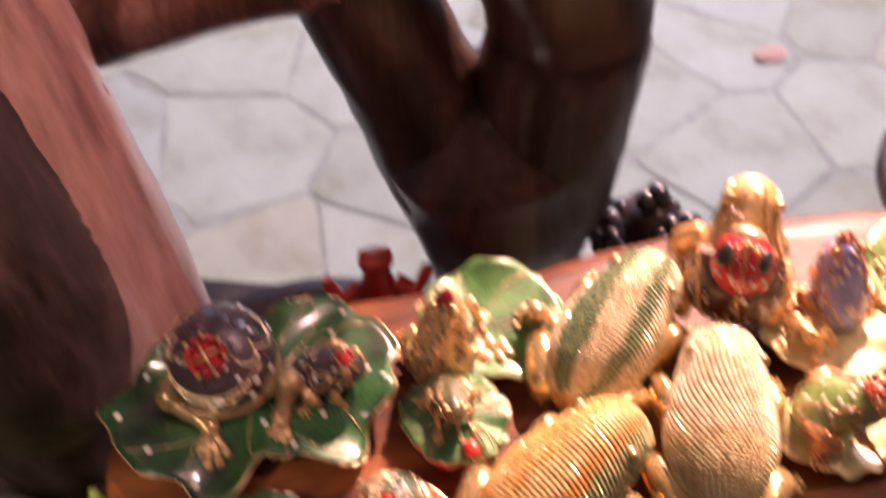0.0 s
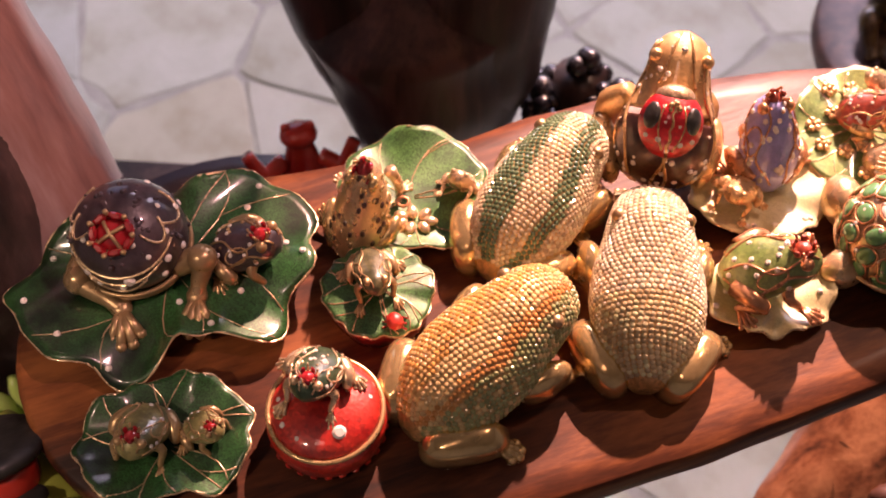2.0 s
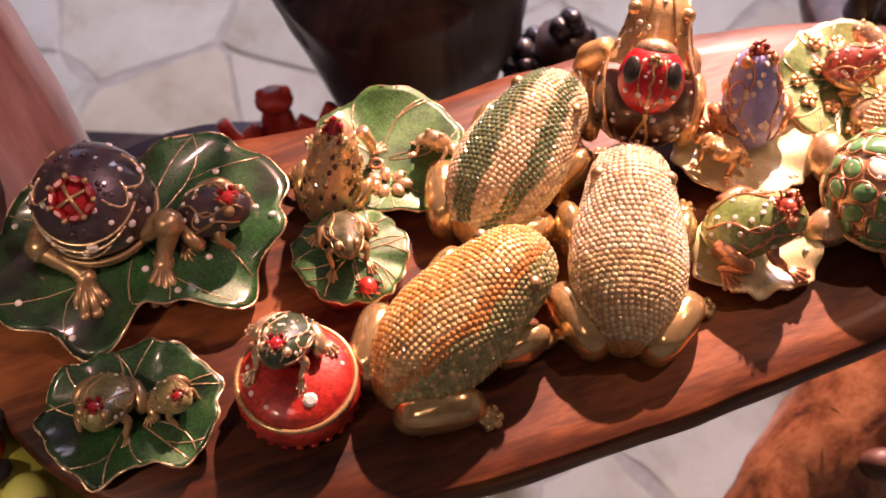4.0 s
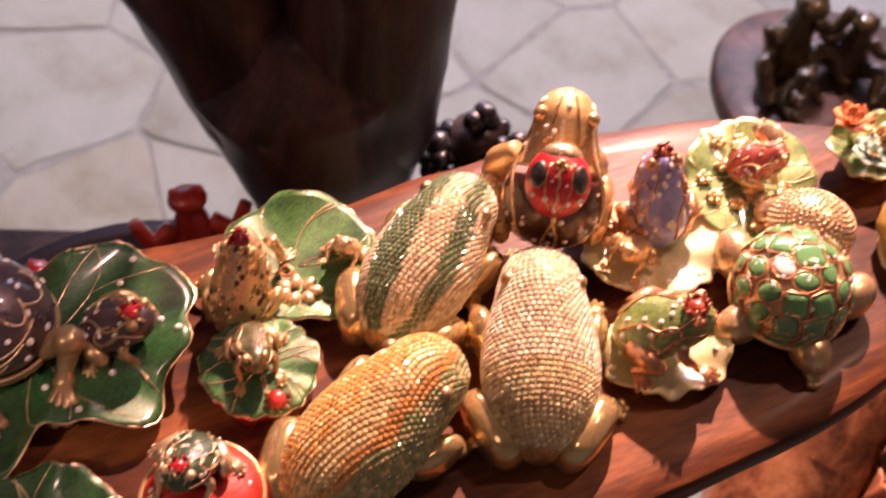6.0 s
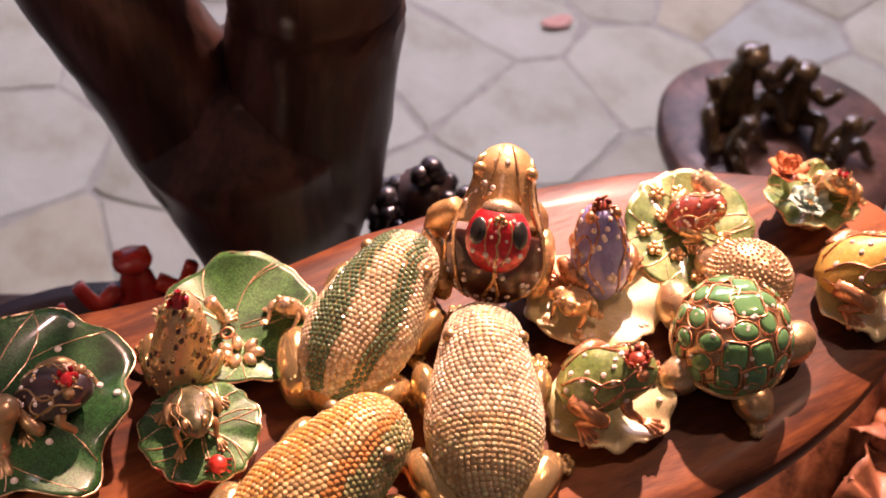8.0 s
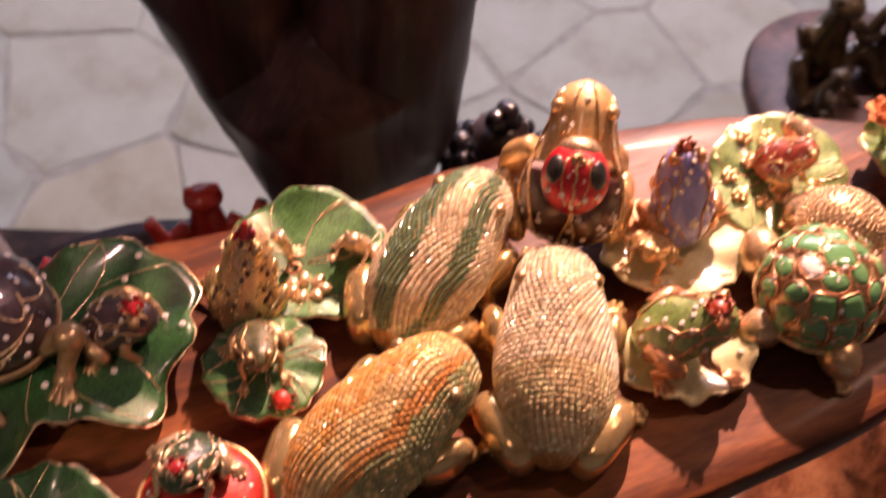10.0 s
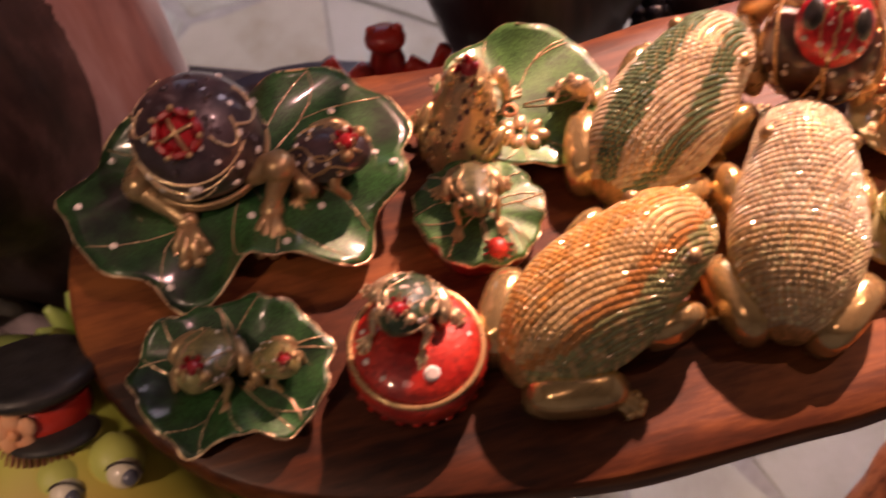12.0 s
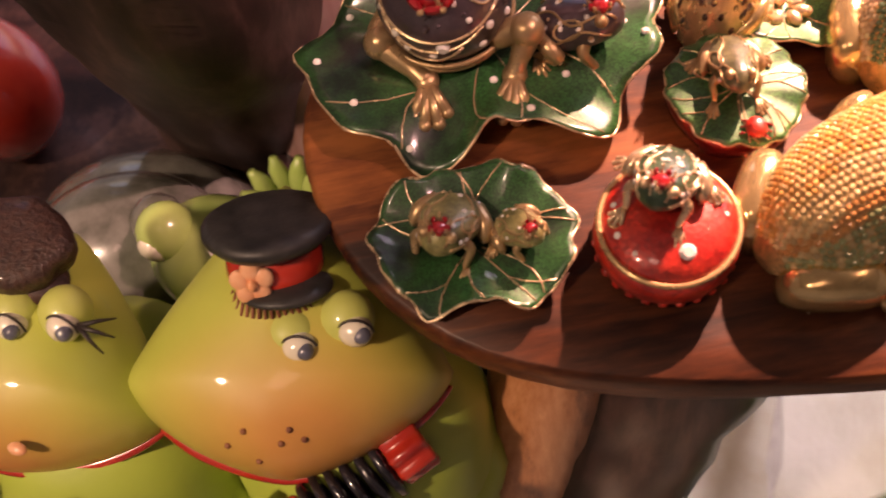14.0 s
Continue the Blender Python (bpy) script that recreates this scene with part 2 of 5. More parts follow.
def tube(bm, points, radii, seg=8, flat=1.0, closed=False, rough=0.0, matidx=0):
    """A tube of changing radius along points; flat squeezes it in height."""
    pts = [Vector(q) for q in points]
    n = len(pts)
    rad = [radii] * n if isinstance(radii, (int, float)) else [np.interp(i / (n - 1), np.linspace(0, 1, len(radii)), radii) for i in range(n)]
    rings, side0 = [], None
    for i, q in enumerate(pts):
        a, b = (pts[i - 1], pts[(i + 1) % n]) if closed else (pts[max(0, i - 1)], pts[min(n - 1, i + 1)])
        way = (b - a).normalized()
        side = way.cross(Vector((0, 0, 1)))
        if side.length < 1e-3:
            side = side0 or way.orthogonal()
        side.normalize()
        if side0 and side.dot(side0) < 0:
            side = -side
        side0, up = side, side.cross(way).normalized()
        ring = []
        for k in range(seg):
            an = 2 * math.pi * k / seg
            r = rad[i]
            o = side * math.cos(an) + up * math.sin(an) * flat
            if rough:
                r *= 1 + rough * noise.noise((q + o * rad[i]) * (2.2 / max(rad)))
            ring.append(q + o * r)
        rings.append(ring)
    skin(bm, rings, closed=closed, matidx=matidx)


def ball(bm, centre, radii, seg=14, rings=9, m=None, matidx=0):
    """An ellipsoid; m turns it."""
    r = (radii,) * 3 if isinstance(radii, (int, float)) else radii
    m = m or Matrix()
    c = Vector(centre)
    rows = []
    for i in range(1, rings):
        th = math.pi * i / rings
        rows.append([c + m @ Vector((r[0] * math.sin(th) * math.cos(2 * math.pi * k / seg), r[1] * math.sin(th) * math.sin(2 * math.pi * k / seg), -r[2] * math.cos(th))) for k in range(seg)])
    skin(bm, rows, matidx=matidx)


def disc_profile(bm, profile, seg=40, matidx=0, wobble=None, centre=(0, 0)):
    """A turned body from (radius, height) pairs; wobble(angle) scales the radius."""
    rows = []
    for r, z in profile:
        rows.append([Vector((centre[0] + r * (wobble(2 * math.pi * k / seg) if wobble else 1) * math.cos(2 * math.pi * k / seg), centre[1] + r * (wobble(2 * math.pi * k / seg) if wobble else 1) * math.sin(2 * math.pi * k / seg), z)) for k in range(seg)])
    skin(bm, rows, matidx=matidx)


def gem(bm, place, normal, r, seg=6, tone=None, layer=None, dome=False):
    """A round brilliant: girdle, bevel and table."""
    nrm = Vector(normal).normalized()
    u = nrm.orthogonal().normalized()
    v = nrm.cross(u)
    p = Vector(place)
    rows = []
    for k, h in ((1.0, -0.25), (0.98, 0.15), (0.72, 0.50), (0.34, 0.64)) if dome else ((1.0, -0.25), (1.0, 0.12), (0.58, 0.52)):
        rows.append([bm.verts.new(p + (u * math.cos(2 * math.pi * i / seg) + v * math.sin(2 * math.pi * i / seg)) * r * k + nrm * r * h) for i in range(seg)])
    faces = []
    for a, b in zip(rows, rows[1:]):
        for i in range(seg):
            faces.append(bm.faces.new((a[i], a[(i + 1) % seg], b[(i + 1) % seg], b[i])))
    faces.append(bm.faces.new(rows[-1]))
    if layer is not None:
        for f in faces:
            for lo in f.loops:
                lo[layer] = (*tone, 1)


def pad(bm, place, normal, turn, a, b, h, power=3.2, seg=16):
    """A cushion-cut stone."""
    n = Vector(normal).normalized()
    u = Vector((math.cos(turn), math.sin(turn), 0))
    u = (u - n * u.dot(n)).normalized()
    v = n.cross(u)
    rows = []
    for k, z in ((1.0, -0.6), (1.0, 0.25), (0.86, 0.75), (0.55, 1.0), (0.05, 1.08)):
        ring = []
        for i in range(seg):
            t = 2 * math.pi * i / seg
            c, s = math.cos(t), math.sin(t)
            ring.append(Vector(place) + u * (math.copysign(abs(c) ** (2 / power), c) * a * k) + v * (math.copysign(abs(s) ** (2 / power), s) * b * k) + n * h * z)
        rows.append(ring)
    skin(bm, rows)


def blob(angle, radii):
    """A closed smooth outline: the radius at an angle from evenly spaced radii."""
    n = len(radii)
    f = (angle / (2 * math.pi) * n) % n
    i, u = int(f), f - int(f)
    a, b, c, d = (radii[(i + k) % n] for k in (-1, 0, 1, 2))
    return 0.5 * (2 * b + (c - a) * u + (2 * a - 5 * b + 4 * c - d) * u * u + (3 * b - a - 3 * c + d) * u**3)


# ---- the setting ----
PAVING, MORTAR = None, None


def stone_material():
    mat, nt, b = material("pale_flagstone")
    info = nt.nodes.new("ShaderNodeObjectInfo")
    v = coords(nt)
    n1 = noise_tex(nt, v, 9, 6, 0.6)
    n2 = noise_tex(nt, v, 70, 5, 0.65)
    base = ramp(nt, info.outputs["Random"], [(0.0, (0.36, 0.35, 0.27)), (0.3, (0.41, 0.42, 0.35)), (0.6, (0.46, 0.46, 0.37)), (0.85, (0.40, 0.42, 0.38)), (1.0, (0.44, 0.40, 0.29))])
    stain = ramp(nt, n1, [(0.3, (0.62, 0.57, 0.46)), (0.5, (0.88, 0.88, 0.84)), (0.68, (1.0, 1.0, 1.0))])
    mixer = nt.nodes.new("ShaderNodeMix")
    mixer.data_type, mixer.blend_type = "RGBA", "MULTIPLY"
    mixer.inputs["Factor"].default_value = 1.0
    nt.links.new(base, mixer.inputs["A"])
    nt.links.new(stain, mixer.inputs["B"])
    nt.links.new(mixer.outputs["Result"], b.inputs["Base Color"])
    b.inputs["Roughness"].default_value = 0.62
    bump(nt, b, n2, 0.25, 0.004)
    return mat


def mortar_material():
    return paint("sandy_mortar", (0.27, 0.265, 0.225), (0.36, 0.35, 0.30), rough=0.9, coat=0.0, scale=60, relief=0.3)


def plaster_material():
    return paint("warm_plaster", (0.42, 0.36, 0.30), (0.52, 0.46, 0.39), rough=0.85, coat=0.0, scale=6, relief=0.2)


M_MORTAR, M_PLASTER, M_FLAG = mortar_material(), plaster_material(), stone_material()


def box(bm, lo, hi):
    vs = [bm.verts.new((x, y, z)) for z in (lo[2], hi[2]) for y in (lo[1], hi[1]) for x in (lo[0], hi[0])]
    for f in ((0, 2, 3, 1), (4, 5, 7, 6), (0, 1, 5, 4), (1, 3, 7, 5), (3, 2, 6, 7), (2, 0, 4, 6)):
        bm.faces.new([vs[i] for i in f])


def setting():
    bm = bmesh.new()
    box(bm, (-3.2, -2.6, -0.12), (3.4, 3.6, -0.0018))
    floor = tagged(part("floor", bm, M_MORTAR, smooth=False), "sandy mortar bed under pale irregular flagstones", "floor", kind="structure")
    for name, lo, hi in (("wall_west", (-3.4, -2.8, -0.12), (-3.2, 3.8, 2.7)), ("wall_east", (3.4, -2.8, -0.12), (3.6, 3.8, 2.7)), ("wall_south", (-3.2, -2.8, -0.12), (3.4, -2.6, 2.7))):
        bm = bmesh.new()
        box(bm, lo, hi)
        tagged(part(name, bm, M_PLASTER, smooth=False), "plain warm plaster wall of the shop", "wall", kind="structure")
    bm = bmesh.new()
    box(bm, (-3.4, -2.8, 2.7), (3.6, 3.8, 2.85))
    tagged(part("ceiling", bm, M_PLASTER, smooth=False), "plain plaster ceiling of the shop", "ceiling", kind="structure")
    return floor


FLOOR = setting()


def slab_outline(u):
    """Half-length and breadth of the slab's live edge at the angle u, from its middle."""
    return blob(u, (0.236, 0.185, 0.135, 0.106, 0.087, 0.079, 0.075, 0.077, 0.089, 0.116, 0.172, 0.199, 0.195, 0.172, 0.136, 0.109, 0.094, 0.085, 0.083, 0.087, 0.096, 0.117, 0.157, 0.208))


def display_slab():
    """The thick live-edge slab; its long axis runs obliquely."""
    root = thing("display_slab", pose(0.031, 0.012, TOP, 0, 0, 24), "thick live-edge slab of varnished red-brown wood", "display slab")
    bm = bmesh.new()
    rows = []
    for k, z in ((0.0, -0.030), (0.72, -0.030), (0.92, -0.027), (0.975, -0.020), (0.998, -0.011), (1.0, -0.004), (0.994, -0.0010), (0.984, 0.0), (0.85, 0.0), (0.6, 0.0), (0.3, 0.0), (0.0, 0.0)):
        ring = []
        for i in range(120):
            a = 2 * math.pi * i / 120
            r = slab_outline(a) * max(k, 0.001) * (1 + 0.010 * noise.noise((3 * math.cos(a), 3 * math.sin(a), 40 * z)))
            wave = 0.0006 * noise.noise((r * math.cos(a) * 25, r * math.sin(a) * 25, 3)) if z == 0 else 0
            ring.append(Vector((r * math.cos(a), r * math.sin(a), z + wave)))
        rows.append(ring)
    skin(bm, rows)
    part("slab", bm, M_SLAB, root)
    # the post takes the darkest wood to stand in for shade under the slab
    bm = bmesh.new()
    tube(bm, spline([(-0.06, 0.02, -0.0295), (-0.085, -0.01, -0.12), (-0.11, -0.045, -0.28), (-0.12, -0.07, -0.60)], 8), (0.060, 0.05, 0.034, 0.055), 16, rough=0.15)
    part("post", bm, M_TRUNK, root, "wooden post below the slab, coloured dark for the slab's shade")
    return root


display_slab()


def fork_trunk():
    root = thing("tree_trunk", pose(-0.03, 0.225, 0), "dark polished forked tree trunk standing on the paving", "tree trunk")
    bm = bmesh.new()
    tube(bm, spline([(0.0, 0.0, -0.02), (0.0, 0.0, 0.16), (0.002, 0.0, 0.32), (0.002, 0.0, 0.42), (-0.001, 0.0, 0.49), (-0.009, 0.0, 0.54), (-0.014, 0.0, 0.575)], 7), (0.075, 0.050, 0.042, 0.045, 0.058, 0.063, 0.030), 36, rough=0.05)
    part("stem", bm, M_TRUNK, root)
    bm = bmesh.new()
    tube(bm, spline([(-0.012, 0.0, 0.44), (-0.030, 0.0, 0.51), (-0.052, 0.0, 0.57), (-0.076, 0.0, 0.63), (-0.125, 0.02, 0.74), (-0.20, 0.06, 0.95), (-0.26, 0.10, 1.20)], 7), (0.030, 0.042, 0.037, 0.035, 0.035, 0.034, 0.032), 28, rough=0.06)
    part("limb", bm, M_TRUNK, root)
    # above z 0.64 the limb is unseen; its bend is shaped to shade the slab's left
    bm = bmesh.new()
    tube(bm, spline([(0.008, 0.0, 0.42), (0.017, 0.0, 0.50), (0.025, 0.0, 0.57), (0.026, 0.004, 0.635), (-0.002, 0.010, 0.68), (-0.040, 0.014, 0.72), (-0.036, 0.016, 0.78), (-0.010, 0.016, 0.86), (0.03, 0.02, 1.02), (0.04, 0.03, 1.35)], 7), (0.034, 0.046, 0.044, 0.042, 0.041, 0.043, 0.047, 0.047, 0.042, 0.036), 28, rough=0.06)
    part("limb", bm, M_TRUNK, root)
    bm = bmesh.new()
    tube(bm, spline([(-0.086, -0.010, 0.655), (-0.14, -0.020, 0.646), (-0.20, -0.025, 0.625), (-0.28, -0.025, 0.600), (-0.50, 0.0, 0.55)], 7), (0.024, 0.023, 0.024, 0.026, 0.03), 20, rough=0.08)
    part("branch", bm, M_LIMB, root, "reddish wooden cross branch")


fork_trunk()


def leaning_trunk():
    root = thing("leaning_trunk", pose(-0.24, 0.06, 0), "weathered reddish-brown leaning tree trunk beside the slab", "tree trunk")
    bm = bmesh.new()
    tube(bm, spline([(-0.03, 0.06, -0.02), (-0.03, 0.06, 0.18), (-0.025, 0.05, 0.36), (-0.012, 0.01, 0.50), (0.002, -0.025, 0.60), (-0.006, -0.03, 0.69), (-0.02, -0.025, 0.75), (-0.035, -0.02, 0.78)], 10), (0.09, 0.08, 0.07, 0.058, 0.054, 0.052, 0.042, 0.02), 56, rough=0.06)
    part("stump", bm, M_STUMP, root, "dark rough lower trunk")
    bm = bmesh.new()
    tube(bm, spline([(0.045, 0.02, 0.30), (0.028, 0.02, 0.48), (0.022, 0.02, 0.57), (0.012, 0.02, 0.65), (0.004, 0.022, 0.71), (-0.02, 0.03, 0.86), (-0.09, 0.06, 1.3)], 8), (0.052, 0.048, 0.047, 0.046, 0.046, 0.045, 0.04), 36, rough=0.03)
    part("limb", bm, M_LITPINKWOOD, root, "smooth pinkish-brown upper limb, coloured paler for the light on it")
    bm = bmesh.new()
    ball(bm, (0.010, -0.076, 0.655), (0.012, 0.008, 0.017), 16, 10)
    part("knot", bm, M_TRUNK, root, "dark knot in the trunk")


leaning_trunk()


def clip(poly, p, q):
    """The part of a polygon that lies nearer to p than to q."""
    mid, n = (p + q) / 2, q - p
    out = []
    for a, c in zip(poly, poly[1:] + poly[:1]):
        da, dc = (a - mid).dot(n), (c - mid).dot(n)
        if da <= 0:
            out.append(a)
        if da * dc < 0:
            out.append(a + (c - a) * (da / (da - dc)))
    return out


def paving():
    """Irregular flagstones, each a bevelled stone of its own, with sunk joints."""
    r = random.Random(11)
    step, seeds = 0.185, []
    for i in range(-8, 10):
        for j in range(-5, 13):
            seeds.append(Vector((i * step + r.uniform(-0.085, 0.085) + (j % 2) * 0.08, j * step + r.uniform(-0.085, 0.085))))
    for s in seeds:
        if not (-1.25 < s.x < 1.35 and -0.7 < s.y < 1.8):
            continue
        poly = [s + Vector(c) for c in ((-0.3, -0.3), (0.3, -0.3), (0.3, 0.3), (-0.3, 0.3))]
        for o in seeds:
            if o is not s and (o - s).length < 0.55:
                poly = clip(poly, s, o)
        if len(poly) < 3:
            continue
        mid = sum(poly, Vector((0, 0))) / len(poly)
        line = []
        for a, c in zip(poly, poly[1:] + poly[:1]):
            n = max(2, int((c - a).length / 0.025))
            for k in range(n):
                p = a + (c - a) * k / n
                w = 0.011 * noise.noise((p.x * 14, p.y * 14, 5)) + 0.005 * noise.noise((p.x * 40, p.y * 40, 2))
                d = (p - mid).normalized()
                line.append(p - d * (0.0032 + max(-0.0022, 0.9 * w)))
        lift = r.uniform(-0.0012, 0.0015)
        bm = bmesh.new()
        skin(bm, [[Vector((*(mid + (p - mid) * k), z + lift)) - Vector((*mid, 0)) for p in line] for k, z in ((1.0, -0.012), (1.0, -0.0025), (0.975, 0.0), (0.5, 0.001))])
        stone = part("flagstone", bm, M_FLAG, FLOOR, smooth=False)
        stone.location = (*mid, 0)


paving()


def salmon_spot():
    """A salmon stain on the stones, built as a thin curled disc."""
    bm = bmesh.new()
    rows = []
    for f, dz in ((0.02, 0.0), (0.6, 0.0), (1.0, 0.0), (1.0, 0.0012), (0.6, 0.0012), (0.02, 0.0012)):
        rows.append([Vector((0.024 * f * math.cos(a), 0.013 * f * math.sin(a) * (1 + 0.2 * math.cos(a)), dz + 0.003 * f * f * abs(math.cos(a)))) for a in (2 * math.pi * i / 28 for i in range(28))])
    skin(bm, rows)
    ob = part("salmon_spot", bm, M_SALMONSPOT)
    ob.matrix_world = pose(0.292, 0.975, 0.003, 0, 0, 20)
    tagged(ob, "small salmon-red spot on the paving, shaped as a thin curled disc", "petal")


M_SALMONSPOT = paint("salmon_spot_paint", (0.46, 0.20, 0.15), (0.60, 0.33, 0.26), rough=0.6, coat=0.0, scale=150)
salmon_spot()

# ---- jewelled boxes on the slab ----
rng = random.Random(7)
MM = 0.001


def leaf_height(f, a, cup, wave, lobes, phase):
    return cup * f * f + wave * f**3 * (math.sin(lobes * a + phase) + 0.5 * math.sin((2 * lobes - 1) * a + 1.7 * phase))


def lily(root, radii, mat, z=3, cup=3, wave=2.0, lobes=5, phase=0.0, veins=9, vein_from=(0, 0), rim=0.55, wire=M_GOLD, thick=1.4, ruffle=0.022, name="leaf", m=None, label=""):
    """An enamelled lily leaf with a gold rim and wire veins; sizes in millimetres."""
    def spot(a, f, lift=0.0):
        r = blob(a, radii) * f * (1 + ruffle * f**4 * (math.sin((2 * lobes + 1) * a + 2 * phase) + 0.6 * math.sin((3 * lobes + 2) * a + phase)))
        return Vector((r * math.cos(a), r * math.sin(a), z + lift + leaf_height(f, a, cup, wave, lobes, phase))) * MM

    steps = 72
    bm = bmesh.new()
    rows = [[spot(2 * math.pi * i / steps, f, -thick) for i in range(steps)] for f in (0.02, 0.5, 0.9, 0.985)]
    rows += [[spot(2 * math.pi * i / steps, f) for i in range(steps)] for f in (1.0, 0.93, 0.82, 0.68, 0.52, 0.34, 0.16, 0.02)]
    skin(bm, rows)
    leaf = part(name, bm, mat, root, label)
    if m:
        leaf.matrix_local = m
    bm = bmesh.new()
    tube(bm, [spot(2 * math.pi * i / 96, 1.0, -thick * 0.4) for i in range(96)], [rim * MM * (0.85 + 0.3 * math.sin(2.7 * i) * math.sin(0.9 * i)) for i in range(96)], 6, closed=True)
    part("rim", bm, wire, leaf, "thin gold rim")
    if veins:
        bm = bmesh.new()
        for k in range(veins):
            a = 2 * math.pi * (k + 0.3 * math.sin(3 * k + phase)) / veins + phase
            bend = 0.42 * math.sin(5 * k + phase)
            tube(bm, [spot(a + bend * f * f, f, 0.12) for f in (0.1, 0.3, 0.5, 0.7, 0.85, 0.97)], 0.27 * MM, 5)
            if k % 2 == 0:
                tube(bm, [spot(a + bend * 0.3 + d * (0.30 if k % 4 else -0.30), 0.55 + 0.42 * d, 0.12) for d in (0.0, 0.35, 0.7, 1.0)], 0.22 * MM, 5)
        part("wire_inlay", bm, wire, leaf, "gold wire veins")
    return leaf, spot


def loft(bm, sections, seg=24, lean=0.42, unit=1.0):
    """A body along y from (y, half width, underside, top) sections."""
    ys = np.array([s[0] for s in sections], float)
    rows = []
    for y in np.linspace(ys[0], ys[-1], 26):
        w, lo, hi = (float(np.interp(y, ys, [s[k] for s in sections])) for k in (1, 2, 3))
        zc = lo + (hi - lo) * lean
        rows.append([Vector((w * math.sin(v), y, zc + (hi - zc if math.cos(v) > 0 else zc - lo) * math.cos(v))) * unit for v in (2 * math.pi * k / seg for k in range(seg))])
    skin(bm, rows)


def smooth_sections(sections, n=16):
    """More sections on a smooth line through the given ones."""
    a = spline([(s[0], s[1], s[2]) for s in sections], 4)
    b = spline([(s[0], s[3], 0) for s in sections], 4)
    return [(p[0], max(p[1], 0.01), p[2], q[1]) for p, q in zip(a, b)]


def body_spot(sections, y, v, lean=0.42):
    ys = [s[0] for s in sections]
    w, lo, hi = (float(np.interp(y, ys, [s[k] for s in sections])) for k in (1, 2, 3))
    zc = lo + (hi - lo) * lean
    return Vector((w * math.sin(v), y, zc + (hi - zc if math.cos(v) > 0 else zc - lo) * math.cos(v)))


def body_normal(sections, y, v):
    e = 1e-2
    p = body_spot(sections, y, v)
    a = body_spot(sections, y + 0.4, v) - body_spot(sections, y - 0.4, v)
    b = body_spot(sections, y, v + e) - body_spot(sections, y, v - e)
    return p, b.cross(a).normalized() if b.length > 1e-6 else Vector((0, 0, 1))


def toes(bm, ankle, way, length, r, count=4, spread=0.9, lift=0.0):
    """A webless foot: slim toes with round tips, fanned out on the ground."""
    base = math.atan2(way[1], way[0])
    for k in range(count):
        a = base + spread * (k / (count - 1) - 0.5)
        ln = length * (1.0 if 0 < k < count - 1 else 0.82)
        tip = Vector((ankle[0] + ln * math.cos(a), ankle[1] + ln * math.sin(a), max(r * 0.9, ankle[2] * 0.3 + lift)))
        mid = (Vector(ankle) + tip) / 2 + Vector((0, 0, r * 0.5))
        tube(bm, [ankle, mid, tip], (r * 1.1, r * 0.85, r), 7)
        ball(bm, tip, r * 1.08, 8, 6)


FROG = smooth_sections([(-0.52, 0.05, 0.08, 0.16), (-0.42, 0.27, 0.03, 0.36), (-0.22, 0.39, 0.02, 0.51), (0.0, 0.39, 0.05, 0.62), (0.2, 0.33, 0.14, 0.71), (0.35, 0.27, 0.27, 0.74), (0.47, 0.17, 0.38, 0.66), (0.53, 0.04, 0.46, 0.56)])


def crown(parent, m, r, mat=M_COPPER, stone=M_RUBY, prongs=6, fill=1.0):
    """An open gilt crown with red stones between its points."""
    bm = bmesh.new()
    disc_profile(bm, [(r * 0.50, 0), (r * 0.92, 0.0), (r * 0.98, 0.22 * r), (r * 0.86, 0.30 * r), (r * 0.70, 0.12 * r)], 18)
    for k in range(prongs):
        a = 2 * math.pi * k / prongs
        u = Vector((math.cos(a), math.sin(a), 0))
        up = Vector((0, 0, r))
        tube(bm, [u * r * 0.9 + up * 0.15, u * r * 1.0 + up * 0.55, u * r * 1.08 + up * 0.95], (0.17 * r, 0.13 * r, 0.09 * r), 6)
        ball(bm, u * r * 1.1 + up * 1.0, 0.15 * r, 8, 6)
    ob = part("crown", bm, mat, parent, "small gilt crown with red stones")
    ob.matrix_local = m
    bm = bmesh.new()
    disc_profile(bm, [(r * 0.84, 0.15 * r), (r * 0.78, 0.38 * r), (r * 0.5, 0.62 * r), (0.01 * r, 0.72 * r)], 14)
    part("crown_cap", bm, stone, ob, "red enamel cap inside the crown")
    for k in range(prongs):
        a = 2 * math.pi * (k + 0.5) / prongs
        bm = bmesh.new()
        ball(bm, (0, 0, 0), (0.22 * r, 0.30 * r * fill, 0.38 * r * min(1.2, fill)), 9, 6)
        stone_ob = part("red_stone", bm, stone, ob, "", smooth=False)
        stone_ob.matrix_local = pose(r * 0.92 * math.cos(a), r * 0.92 * math.sin(a), 0.50 * r, 0, 0, math.degrees(a))
    return ob


def front_leg(bm, side, s):
    """A slim front leg with spread toes, for a frog of length s."""
    tube(bm, spline([Vector(q) * s for q in ((side * 0.24, 0.20, 0.36), (side * 0.36, 0.24, 0.27), (side * 0.33, 0.36, 0.11), (side * 0.33, 0.40, 0.04))], 4), (0.085 * s, 0.065 * s, 0.048 * s, 0.042 * s), 8)
    toes(bm, Vector((side * 0.33, 0.40, 0.05)) * s, (side * 0.35, 1), 0.24 * s, 0.030 * s)


